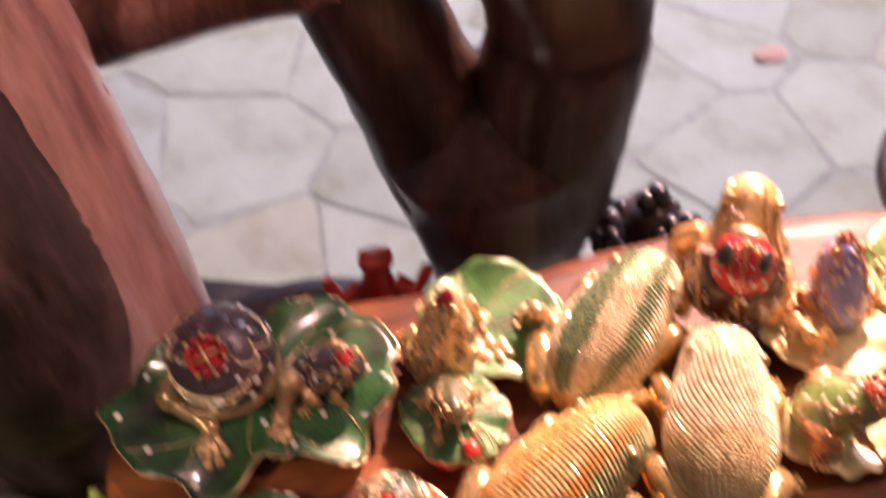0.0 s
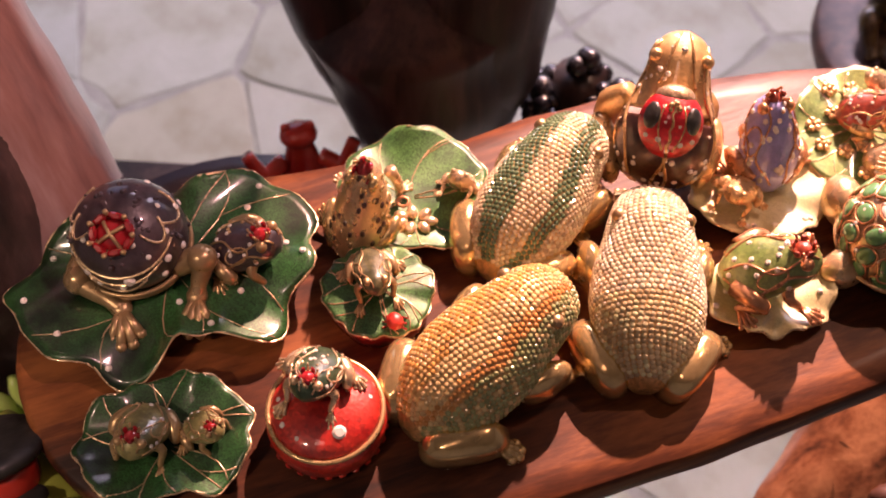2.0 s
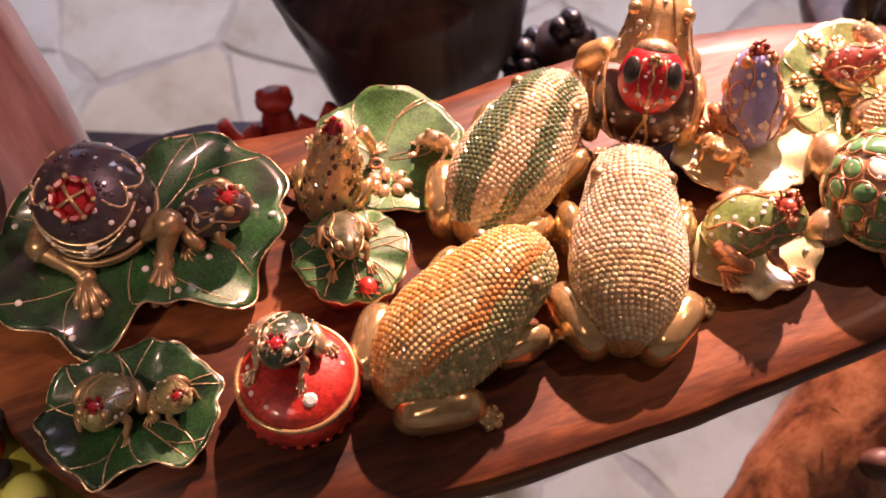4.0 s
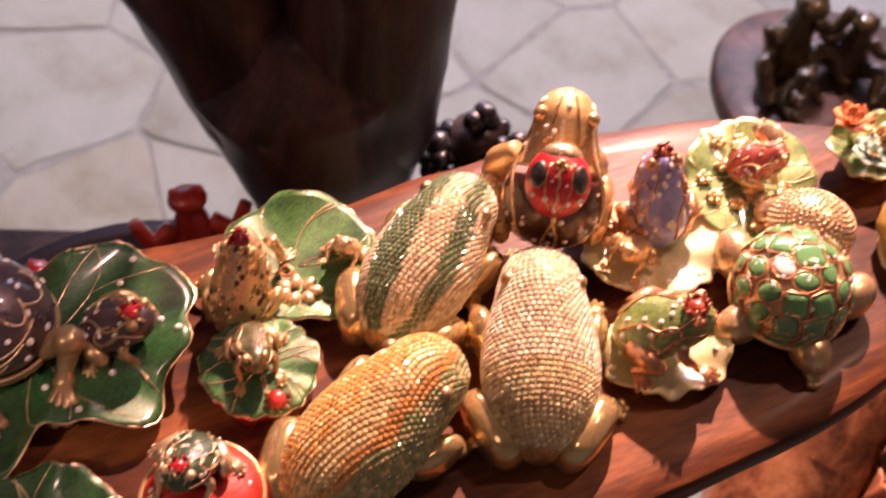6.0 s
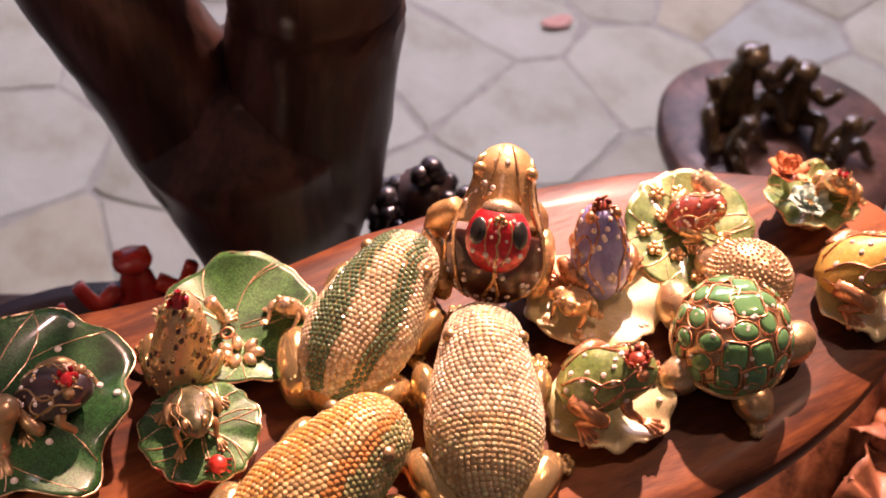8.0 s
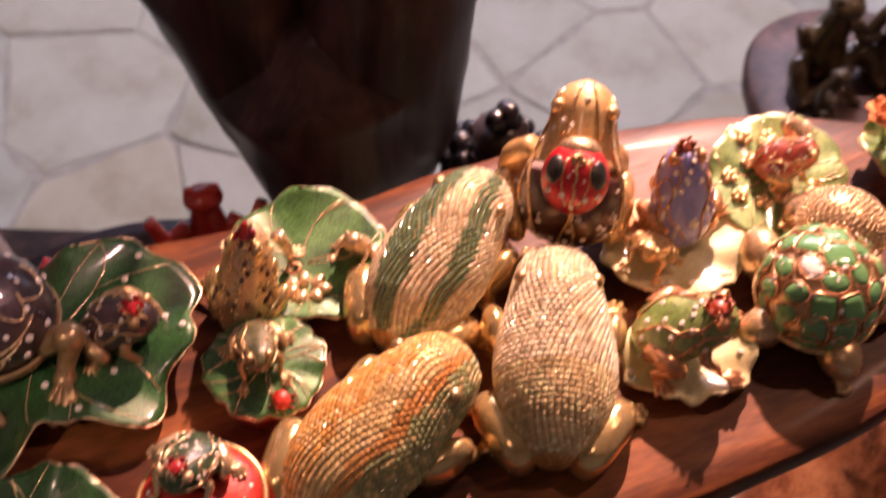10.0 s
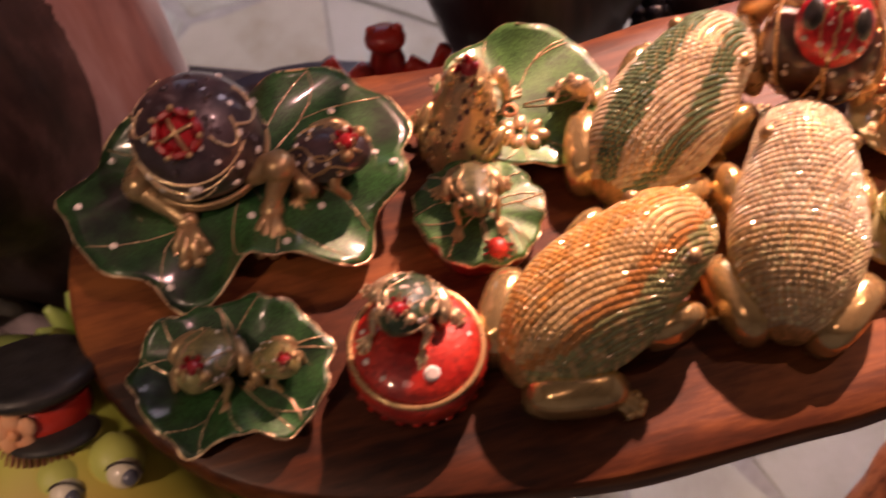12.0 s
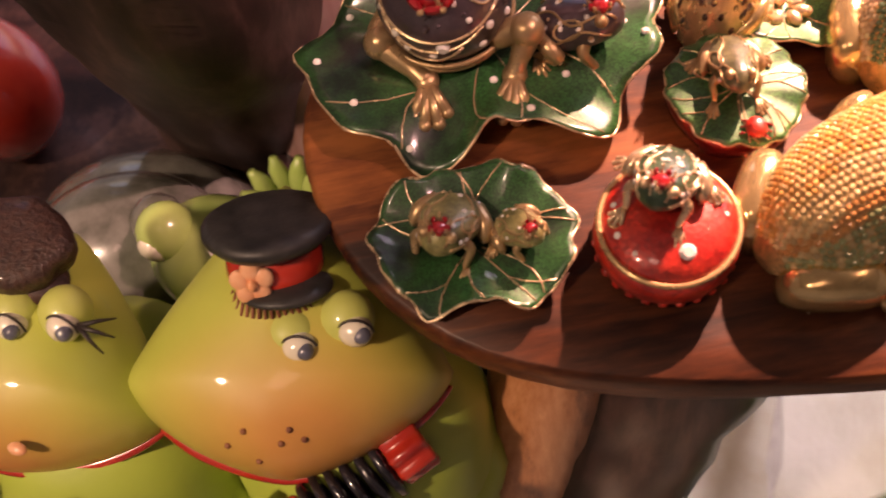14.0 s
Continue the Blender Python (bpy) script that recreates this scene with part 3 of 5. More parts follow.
def mini_frog(root, m, size, skin_mat, leg_mat, with_crown=True, dots=14, dot_mat=M_CRYSTAL, name="frog", label="", stripes=True, beads=22, front=True, stone=M_RUBY, brow=(0.27, 0.69)):
    """A small enamelled frog: body, four legs with toes, eyes, wire lines, stones and a crown."""
    s = size * MM
    bm = bmesh.new()
    loft(bm, FROG, 20, unit=s)
    frog = part(name, bm, skin_mat, root, label)
    frog.matrix_local = m
    for side in (-1, 1):
        bm = bmesh.new()
        if not front:
            ball(bm, Vector((side * 0.30, 0.16, 0.34)) * s, (0.07 * s, 0.12 * s, 0.10 * s), 10, 7)
            part("front_leg", bm, leg_mat, frog, "gilt folded front leg")
            bm = bmesh.new()
        else:
            front_leg(bm, side, s)
            part("front_leg", bm, leg_mat, frog, "gilt front leg with splayed toes")
            bm = bmesh.new()
        tube(bm, spline([Vector(q) * s for q in ((side * 0.26, -0.32, 0.22), (side * 0.42, -0.14, 0.26), (side * 0.46, 0.00, 0.16), (side * 0.43, -0.24, 0.07), (side * 0.46, -0.28, 0.04))], 4), (0.13 * s, 0.11 * s, 0.075 * s, 0.05 * s, 0.04 * s), 8)
        toes(bm, Vector((side * 0.45, -0.26, 0.05)) * s, (side * 0.9, 0.7), 0.26 * s, 0.030 * s)
        part("hind_leg", bm, leg_mat, frog, "gilt folded hind leg")
        bm = bmesh.new()
        ball(bm, Vector((side * 0.17, 0.34, 0.68)) * s, 0.075 * s, 10, 7)
        part("eye", bm, leg_mat, frog)
    if stripes:
        bm = bmesh.new()
        for n, v in enumerate((-0.55, 0.55, -1.25, 1.25)):
            tube(bm, [body_spot(FROG, y, v + 0.22 * math.sin(9 * y + n)) * s * 1.008 for y in np.linspace(-0.46, 0.46, 16)], 0.016 * s, 5)
        for side in (-1, 1):
            tube(bm, [body_spot(FROG, 0.02 + 0.15 * math.cos(q), side * (0.92 + 0.33 * math.sin(q))) * s * 1.01 for q in (2 * math.pi * k / 14 for k in range(14))], 0.014 * s, 5, closed=True)
        part("wire_inlay", bm, leg_mat, frog, "gold wire lines")
    if dots:
        bm = bmesh.new()
        for k in range(dots):
            p, nrm = body_normal(FROG, rng.uniform(-0.42, 0.36), rng.uniform(-1.5, 1.5))
            gem(bm, p * s, nrm, 0.034 * s, 7)
        part("crystal_setting", bm, dot_mat, frog, "scattered clear rhinestones", smooth=False, kind="stuff")
    bm = bmesh.new()
    for k in range(beads):
        p = body_spot(FROG, rng.uniform(-0.45, 0.46), rng.uniform(-1.8, 1.8))
        ball(bm, p * s, rng.uniform(0.016, 0.034) * s, 6, 4)
    if beads:
        part("raised_beading", bm, leg_mat, frog, "raised gilt beads", kind="stuff")
    if with_crown:
        crown(frog, pose(0, brow[0] * s, brow[1] * s, 12), 0.13 * s, leg_mat, stone, prongs=5, fill=1.1)
    return frog


# the large crystal frogs
BODY = smooth_sections([(-37, 4, 3, 9), (-33, 10.5, 2, 18), (-24, 16.5, 2, 26), (-11, 20.0, 2, 32), (2, 19.6, 2, 35.5), (12, 17.2, 4, 37.5), (20, 15.5, 7, 37.5), (28, 13.5, 11, 34.5), (34, 10, 15, 30), (38, 3, 20, 25)])


def crystal_frog(name, m, tone, label, mat=M_TONED, leg=M_LEGGOLD, size=1.0, pitch=2.15):
    root = thing(name, m, label, "trinket box", "crystal frog boxes")
    u = MM * size
    bm = bmesh.new()
    loft(bm, BODY, 32, unit=u)
    body = part("body", bm, M_CHAMPAGNE, root, "champagne gilt hinged body")
    bm = bmesh.new()
    layer = bm.loops.layers.float_color.new("tone")
    along, row = -35.0, 0
    while along < 36.5:
        w, lo, hi = (float(np.interp(along, [s[0] for s in BODY], [s[k] for s in BODY])) for k in (1, 2, 3))
        if w > 1.5:
            low = 1.75 if along < 14 else 2.2
            arc, v, last = 0.0, -low, body_spot(BODY, along, -low)
            want = (row % 2) * pitch * 0.5
            while v < low:
                v += 0.02
                p = body_spot(BODY, along, v)
                arc += (p - last).length
                last = p
                if arc >= want:
                    want += pitch
                    q, nrm = body_normal(BODY, along, v)
                    if q.z > 4:
                        jitter = Vector((rng.uniform(-0.1, 0.1), rng.uniform(-0.1, 0.1), 0))
                        gem(bm, (q + jitter) * u, nrm + jitter * 2.6, pitch * 0.49 * u, 8, tone(along, v), layer, dome=True)
        slope = body_spot(BODY, along + 0.5, 0).z - body_spot(BODY, along - 0.5, 0).z
        along += pitch * 0.88 / math.sqrt(1 + slope * slope)
        row += 1
    part("crystal_setting", bm, mat, body, "closely set rows of small cut crystals", smooth=False, kind="stuff")
    for side in (-1, 1):
        bm = bmesh.new()
        pad(bm, Vector((side * 16.0, -25.5, 4.5)) * u, (side * 0.18, -0.12, 1), radians(90 - side * 33), 15.5 * u, 7.2 * u, 10.5 * u, 2.7, 28)
        hip = part("hind_leg", bm, leg, root, "smooth gilt folded hind leg")
        bm = bmesh.new()
        toes(bm, Vector((side * 22.0, -18, 3)) * u, (side * 0.8, 0.5), 10 * u, 1.9 * u, 4, 0.75)
        part("foot", bm, leg, hip)
        bm = bmesh.new()
        ball(bm, Vector((side * 19.5, 9, 10)) * u, (5.5 * u, 11 * u, 8.5 * u), 16, 10, Euler((radians(20), 0, radians(side * -14))).to_matrix().to_4x4())
        tube(bm, [Vector(q) * u for q in ((side * 20.5, 14, 9), (side * 22, 20, 4), (side * 22, 23, 2))], (4 * u, 3 * u, 2.2 * u), 10)
        fore = part("front_leg", bm, leg, root, "smooth gilt front leg")
        bm = bmesh.new()
        toes(bm, Vector((side * 22, 23, 2.5)) * u, (side * 0.3, 1), 8 * u, 1.4 * u, 4, 1.0)
        part("foot", bm, leg, fore)
        bm = bmesh.new()
        q = body_spot(BODY, 19.5, side * 0.92)
        ball(bm, q * u, 2.7 * u, 12, 8)
        part("eye", bm, M_BRONZE, root, "round gilt eye bead")
    return root


def jitter_tone(c, k=0.16):
    f = 1 + rng.uniform(-k, k)
    return tuple(min(1.0, x * f) for x in c)


def tone_pale(y, v):
    return jitter_tone((1.0, 0.88, 0.65) if y > -12 else (0.97, 0.80, 0.48), 0.26)


def tone_amber(y, v):
    s = v + 0.05 * math.sin(0.3 * y)
    if s < -1.25:
        return jitter_tone((0.62, 0.62, 0.32))
    if s < -0.15:
        return jitter_tone((0.88, 0.50, 0.14) if rng.random() < 0.55 else (0.90, 0.64, 0.26))
    if s < 0.35:
        return jitter_tone((0.88, 0.68, 0.33))
    if s < 0.62:
        return jitter_tone((0.82, 0.42, 0.13))
    return jitter_tone((0.44, 0.50, 0.23) if rng.random() < 0.7 else (0.90, 0.72, 0.36))


def tone_striped(y, v):
    s = v + 0.006 * y
    green = -0.95 < s < -0.22 or 0.42 < s < 0.80
    return jitter_tone((0.20, 0.31, 0.17) if green else (0.98, 0.83, 0.58), 0.20)


crystal_frog("crystal_frog_box", at(62, -1, 0, -2), tone_pale, "frog trinket box covered in champagne crystals with gilt legs")
crystal_frog("crystal_frog_box", at(5.5, -32, 0, -44), tone_amber, "frog trinket box set with orange and olive crystals")
crystal_frog("crystal_frog_box", at(23, 37, 0, -30), tone_striped, "frog trinket box with cream and dark green crystal stripes", size=0.98)


def big_leaf_box():
    root = thing("lily_leaf_box", at(-112, 0), "large dark green lily leaf carrying a crowned black dome frog", "trinket box", "lily leaf boxes")
    leaf, spot = lily(root, (51, 54, 56, 55, 52, 43, 36, 34, 36, 39, 41, 44, 52, 58, 57, 54, 50, 48, 46, 33, 33, 40, 51, 47), M_GREENLEAF, z=7.5, cup=2.5, wave=4.2, lobes=5, phase=0.8, veins=8, ruffle=0.03, wire=M_PALEGOLD)
    bm = bmesh.new()
    for a, f in ((3.5, 0.9), (3.9, 0.85), (4.4, 0.92), (5.4, 0.85), (0.9, 0.7), (1.0, 0.92), (0.3, 0.8), (6.0, 0.6), (3.1, 0.9), (5.1, 0.5), (0.15, 0.93)):
        gem(bm, spot(a, f, 0.3), (0, 0, 1), 1.3 * MM, 8)
    part("crystal_setting", bm, M_CRYSTAL, leaf, "single clear rhinestones", smooth=False, kind="stuff")
    # the dome frog sits with its face towards the front
    c = Vector((-13, 4, 22))
    bm = bmesh.new()
    ball(bm, c * MM, (21.0 * MM, 20.6 * MM, 20.5 * MM), 36, 24)
    dome = part("dome_body", bm, M_BLACK, root, "glossy grey-black enamel dome")
    bm = bmesh.new()
    tube(bm, [(c + Vector((21.4 * math.cos(a), 21.0 * math.sin(a), -6.5 + 2.0 * math.sin(a)) ) * 0.975) * MM for a in (2 * math.pi * k / 60 for k in range(60))], 0.9 * MM, 8, closed=True)
    tube(bm, [(c + Vector((21.3 * math.cos(a), 20.9 * math.sin(a), -9.5 + 2.0 * math.sin(a))) * 0.95) * MM for a in (2 * math.pi * k / 60 for k in range(60))], 0.8 * MM, 8, closed=True)
    part("clasp_ring", bm, M_BRONZE, dome, "double gilt band round the dome")
    bm = bmesh.new()
    for lon, span, lat in ((-1.57, 0.85, -0.05), (-1.57, 1.25, 0.15), (0.25, 0.5, 0.45), (2.9, 0.5, 0.35), (-0.5, 0.35, 0.55), (-2.6, 0.35, 0.55), (-1.57, 0.5, -0.3)):
        pts = []
        for k in range(14):
            u = lon + span * (k / 6.5 - 1)
            la = lat - 0.34 * math.cos((k / 6.5 - 1) * 1.5) + 0.34
            pts.append((c + Vector((21.2 * math.cos(u) * math.cos(la), 20.8 * math.sin(u) * math.cos(la), 20.7 * math.sin(la)))) * MM)
        tube(bm, pts, 0.5 * MM, 5)
    part("wire_inlay", bm, M_PALEGOLD, dome, "gold wire arcs")
    bm = bmesh.new()
    for k in range(46):
        u, la = rng.uniform(0, 6.28), rng.uniform(0.05, 1.35)
        d = Vector((math.cos(u) * math.cos(la), math.sin(u) * math.cos(la), math.sin(la)))
        ball(bm, (c + Vector((21.0 * d.x, 20.6 * d.y, 20.5 * d.z))) * MM, rng.uniform(0.6, 1.2) * MM, 8, 6)
    part("raised_beading", bm, M_BLACK, dome, "raised black enamel beads", kind="stuff")
    bm = bmesh.new()
    for u, la, r in ((-1.35, 0.05, 2.2), (-2.1, 0.1, 1.4), (-0.6, 0.2, 1.5), (-2.5, 0.3, 1.2), (-0.9, 0.45, 1.0), (-1.9, -0.1, 1.2), (-0.2, 0.1, 1.4), (-1.1, 0.75, 1.1), (-2.3, 0.7, 1.2), (-0.3, 0.6, 1.2), (-1.5, -0.15, 1.3), (-0.75, -0.1, 1.3), (0.4, 0.5, 1.3), (0.7, 0.2, 1.2), (-2.8, 0.55, 1.2), (2.9, 0.3, 1.3), (0.2, 0.9, 1.0), (-2.0, 1.15, 1.0), (1.2, 0.7, 1.2)):
        d = Vector((math.cos(u) * math.cos(la), math.sin(u) * math.cos(la), math.sin(la)))
        gem(bm, (c + Vector((21.0 * d.x, 20.6 * d.y, 20.5 * d.z))) * MM, d, r * MM, 9)
    part("crystal_setting", bm, M_CRYSTAL, dome, "clear round rhinestones", smooth=False, kind="stuff")
    d = Vector((0.02, -0.55, 0.83)).normalized()
    cr = crown(dome, Matrix.Translation((c + d * 19.0) * MM) @ d.to_track_quat("Z", "Y").to_matrix().to_4x4() @ Matrix.Diagonal((1, 1, 0.7, 1)), 7.0 * MM, M_BRONZE, prongs=7, fill=1.6)
    bm = bmesh.new()
    for k in range(2):
        a = math.pi * k / 2 + 0.6
        tube(bm, [Vector((7.0 * math.cos(a) * x, 7.0 * math.sin(a) * x, 6.5 - 4.0 * x * x)) * MM for x in np.linspace(-1, 1, 9)], 0.7 * MM, 6)
    part("crown_arch", bm, M_BRONZE, cr)
    for side, knee, foot in ((-1, (-30, -11, 14), (-14, -19, 9)), (1, (14, -3, 20), (12, -12, 9))):
        bm = bmesh.new()
        hip = c + Vector((side * 17, -7, -7))
        k1 = c * 0 + Vector((knee[0] - 0, knee[1], knee[2]))
        ball(bm, k1 * MM, 5.6 * MM, 14, 9)
        tube(bm, spline([hip * MM, k1 * MM, (Vector(foot) * 0.7 + k1 * 0.3) * MM, Vector(foot) * MM], 5), (4.6 * MM, 4.4 * MM, 2.9 * MM, 3.4 * MM), 12)
        ball(bm, Vector(foot) * MM, (4.0 * MM, 4.0 * MM, 3.2 * MM), 12, 8)
        toes(bm, Vector(foot) * MM, (0.35 if side < 0 else 0.1, -1), 15 * MM, 2.0 * MM, 4, 0.85, lift=4.6 * MM)
        part("front_leg", bm, M_BRONZE, root, "antique gilt front leg with spread toes")
    mini_frog(root, pose(27.5 * MM, 7 * MM, 6 * MM, 0, 0, -104), 28, M_BLACK, M_BRONZE, dots=22, label="small black frog with a red-stoned crown")


big_leaf_box()


def seated_frog_leaf():
    root = thing("lily_leaf_box", at(-28, 40), "bright green lily leaf with a seated golden frog", "trinket box", "lily leaf boxes")
    lily(root, (30, 32, 34, 33, 32, 31, 29, 27, 26, 24, 22, 24, 26, 27, 28, 29), M_JADELEAF, z=5, cup=4, wave=2.4, lobes=4, phase=2.0, veins=9, ruffle=0.03, wire=M_PALEGOLD)
    # an upright golden frog on the leaf's edge
    seat = pose(-14 * MM, -10 * MM, 9 * MM, 44, 0, -16) @ Matrix.Diagonal((0.68, 1.0, 0.72, 1))
    mini_frog(root, seat, 41, M_PEBBLE, M_LEGGOLD, dots=24, dot_mat=M_BROWN, stripes=False, beads=90, front=False, brow=(0.43, 0.64), label="seated frog of pebbled gold")
    for side, hand in ((-1, (-24, 2, 8)), (1, (-3, 0, 8))):
        bm = bmesh.new()
        shoulder = Vector((-12 + side * 6, -2, 25))
        tube(bm, spline([shoulder * MM, (shoulder * 0.5 + Vector(hand) * 0.5 + Vector((side * 1.5, -1, 1))) * MM, Vector(hand) * MM], 5), (2.6 * MM, 2.0 * MM, 1.5 * MM), 10)
        toes(bm, Vector(hand) * MM, (side * 0.6, 0.8), 6 * MM, 0.9 * MM, 4, 1.0, lift=6 * MM)
        part("arm", bm, M_PALEGOLD, root, "gilt arm propped on the leaf")
    mini_frog(root, pose(20 * MM, 2 * MM, 8 * MM, 30, 0, 160), 15, M_PALEGOLD, M_PALEGOLD, with_crown=False, dots=0, stripes=False, label="tiny golden frog")
    bm = bmesh.new()
    for k in range(7):
        a = 2 * math.pi * k / 7
        ball(bm, Vector((4 + 6 * math.cos(a), -12 + 4 * math.sin(a), 7.5)) * MM, (3.2 * MM, 2.2 * MM, 1.8 * MM), 10, 7, Euler((0, 0, a)).to_matrix().to_4x4())
    bud = part("gilt_blossom", bm, M_PALEGOLD, root, "gilt blossom of rounded petals")
    bm = bmesh.new()
    tube(bm, [Vector((-1 + 2.2 * math.cos(a), -5 + 2.2 * math.sin(a), 9.5)) * MM for a in (2 * math.pi * k / 16 for k in range(16))], 0.7 * MM, 6, closed=True)
    part("stone_ring", bm, M_COPPER, bud)


seated_frog_leaf()


def small_leaf_box():
    root = thing("lily_leaf_box", at(-34, -6), "small scalloped green leaf box with a frog and a red ladybird", "trinket box", "lily leaf boxes")
    radii = (19, 20.5, 19.5, 20.5, 19.5, 21, 21, 21.5, 20, 19, 20, 18.8, 20.3, 19.4)
    bm = bmesh.new()
    disc_profile(bm, [(17.5 * MM, 0), (19 * MM, 1 * MM), (19.8 * MM, 6 * MM), (19.4 * MM, 9 * MM)], 56, wobble=lambda a: blob(a, radii) / 20)
    part("box_base", bm, M_DARKRED, root, "dark red enamel base")
    leaf, spot = lily(root, radii, M_JADELEAF, z=11.5, cup=-1.2, wave=0.7, lobes=7, veins=13, phase=0.3, wire=M_PALEGOLD, thick=2.2, name="lid")
    mini_frog(root, pose(-3 * MM, 4 * MM, 11 * MM, 0, 0, -164) @ Matrix.Diagonal((0.80, 1.0, 0.75, 1)), 23, M_GREYOLIVE, M_BRONZE, with_crown=False, beads=0, dots=3, label="small olive frog with copper feet")
    bm = bmesh.new()
    ball(bm, Vector((6.5, -13.5, 12.2)) * MM, (3.1 * MM, 3.6 * MM, 2.4 * MM), 14, 9, Euler((0, 0, 0.5)).to_matrix().to_4x4())
    bug = part("ladybird", bm, M_RED, root, "tiny red ladybird")
    bm = bmesh.new()
    for side in (-1, 1):
        for k in range(3):
            tube(bm, [Vector((6.5 + side * 2.4, -15.5 + 2 * k, 12)) * MM, Vector((6.5 + side * 4.4, -16 + 2.3 * k, 11.2)) * MM], 0.35 * MM, 5)
    part("bug_leg_set", bm, M_RUBY, bug)


small_leaf_box()


def twin_frog_leaf():
    root = thing("lily_leaf_box", at(-101, -68), "dark green lily leaf dish with two little golden frogs", "trinket box", "lily leaf boxes")
    lily(root, (29, 30, 29, 27, 26, 24.5, 23.5, 25, 28, 29, 28.5, 26, 26, 25.5, 20.5, 20, 26, 28), M_GREENLEAF, z=3.4, cup=5, wave=2.0, lobes=5, phase=1.4, veins=9, ruffle=0.03, wire=M_PALEGOLD)
    mini_frog(root, pose(-7 * MM, 2 * MM, 3 * MM, 0, 0, 176), 23, M_OLIVE, M_BRONZE, dots=10, beads=8, label="crowned olive frog")
    mini_frog(root, pose(13 * MM, 5 * MM, 4 * MM, 0, 0, -120), 16, M_OLIVE, M_BRONZE, dots=6, beads=6, label="tiny crowned olive frog")


twin_frog_leaf()


def round_box():
    root = thing("round_box", at(-47.5, -56), "round red enamel box, gilt rim, green frog on the lid", "trinket box")
    bm = bmesh.new()
    disc_profile(bm, [(15 * MM, 0), (18.6 * MM, 1 * MM), (20.4 * MM, 5 * MM), (20.6 * MM, 9 * MM), (19.8 * MM, 13.4 * MM), (18.5 * MM, 14 * MM)], 48)
    base = part("box_base", bm, M_RED, root)
    bm = bmesh.new()
    for k in range(26):
        a = 2 * math.pi * k / 26
        gem(bm, Vector((19.9 * math.cos(a), 19.9 * math.sin(a), 3.4)) * MM, (math.cos(a), math.sin(a), -0.3), 1.35 * MM, 8)
    part("raised_beading", bm, M_RED, base, "row of raised red beads along the foot", smooth=False, kind="stuff")
    bm = bmesh.new()
    tube(bm, [Vector((19.2 * math.cos(a), 19.2 * math.sin(a), 14.6)) * MM for a in (2 * math.pi * k / 64 for k in range(64))], 0.95 * MM, 8, closed=True)
    part("rim", bm, M_GOLD, root, "polished gold rim")
    bm = bmesh.new()
    disc_profile(bm, [(18.9 * MM, 14.6 * MM), (17.8 * MM, 16.3 * MM), (14.5 * MM, 18.2 * MM), (9 * MM, 19.8 * MM), (3 * MM, 20.4 * MM), (0.1 * MM, 20.4 * MM)], 48)
    lid = part("lid", bm, M_RED, root)
    bm = bmesh.new()
    for x, y, z, r in ((6, -10, 18.6, 2.5), (-13, -8, 17.4, 1.2), (11.5, -6, 17.9, 1.1), (-7.5, -12.5, 17.4, 1.3), (1, -15, 17.2, 1.0), (14.5, 4, 17.2, 1.2), (-15.5, 1, 17, 1.3)):
        gem(bm, Vector((x, y, z)) * MM, (x / 30, y / 30, 1), r * MM, 10)
    part("crystal_setting", bm, M_CRYSTAL, lid, "round clear stones", smooth=False, kind="stuff")
    bm = bmesh.new()
    tube(bm, [Vector((-14.5 + 1.5 * math.cos(a), -4.5 + 1.5 * math.sin(a), 17.9)) * MM for a in (2 * math.pi * k / 14 for k in range(14))], 0.45 * MM, 5, closed=True)
    part("empty_setting", bm, M_GOLD, lid, "gold setting that lost its stone")
    mini_frog(root, pose(-3 * MM, 7 * MM, 18.5 * MM, 0, 0, 168), 23, enamel_green_frog, M_PALEGOLD, dots=24, label="dark green frog with a red crown")


enamel_green_frog = enamel("bottle_green_enamel", (0.012, 0.035, 0.014), (0.05, 0.10, 0.045), blotch=90)
round_box()

LADY = smooth_sections([(0, 5, 0, 8), (5, 14, -2, 18), (14, 19, -3, 24), (26, 19.5, -2, 25), (38, 15.5, 0, 22), (48, 12.5, 3, 21), (56, 11.5, 5, 20), (63, 8, 7, 16), (66, 2, 9, 12)])


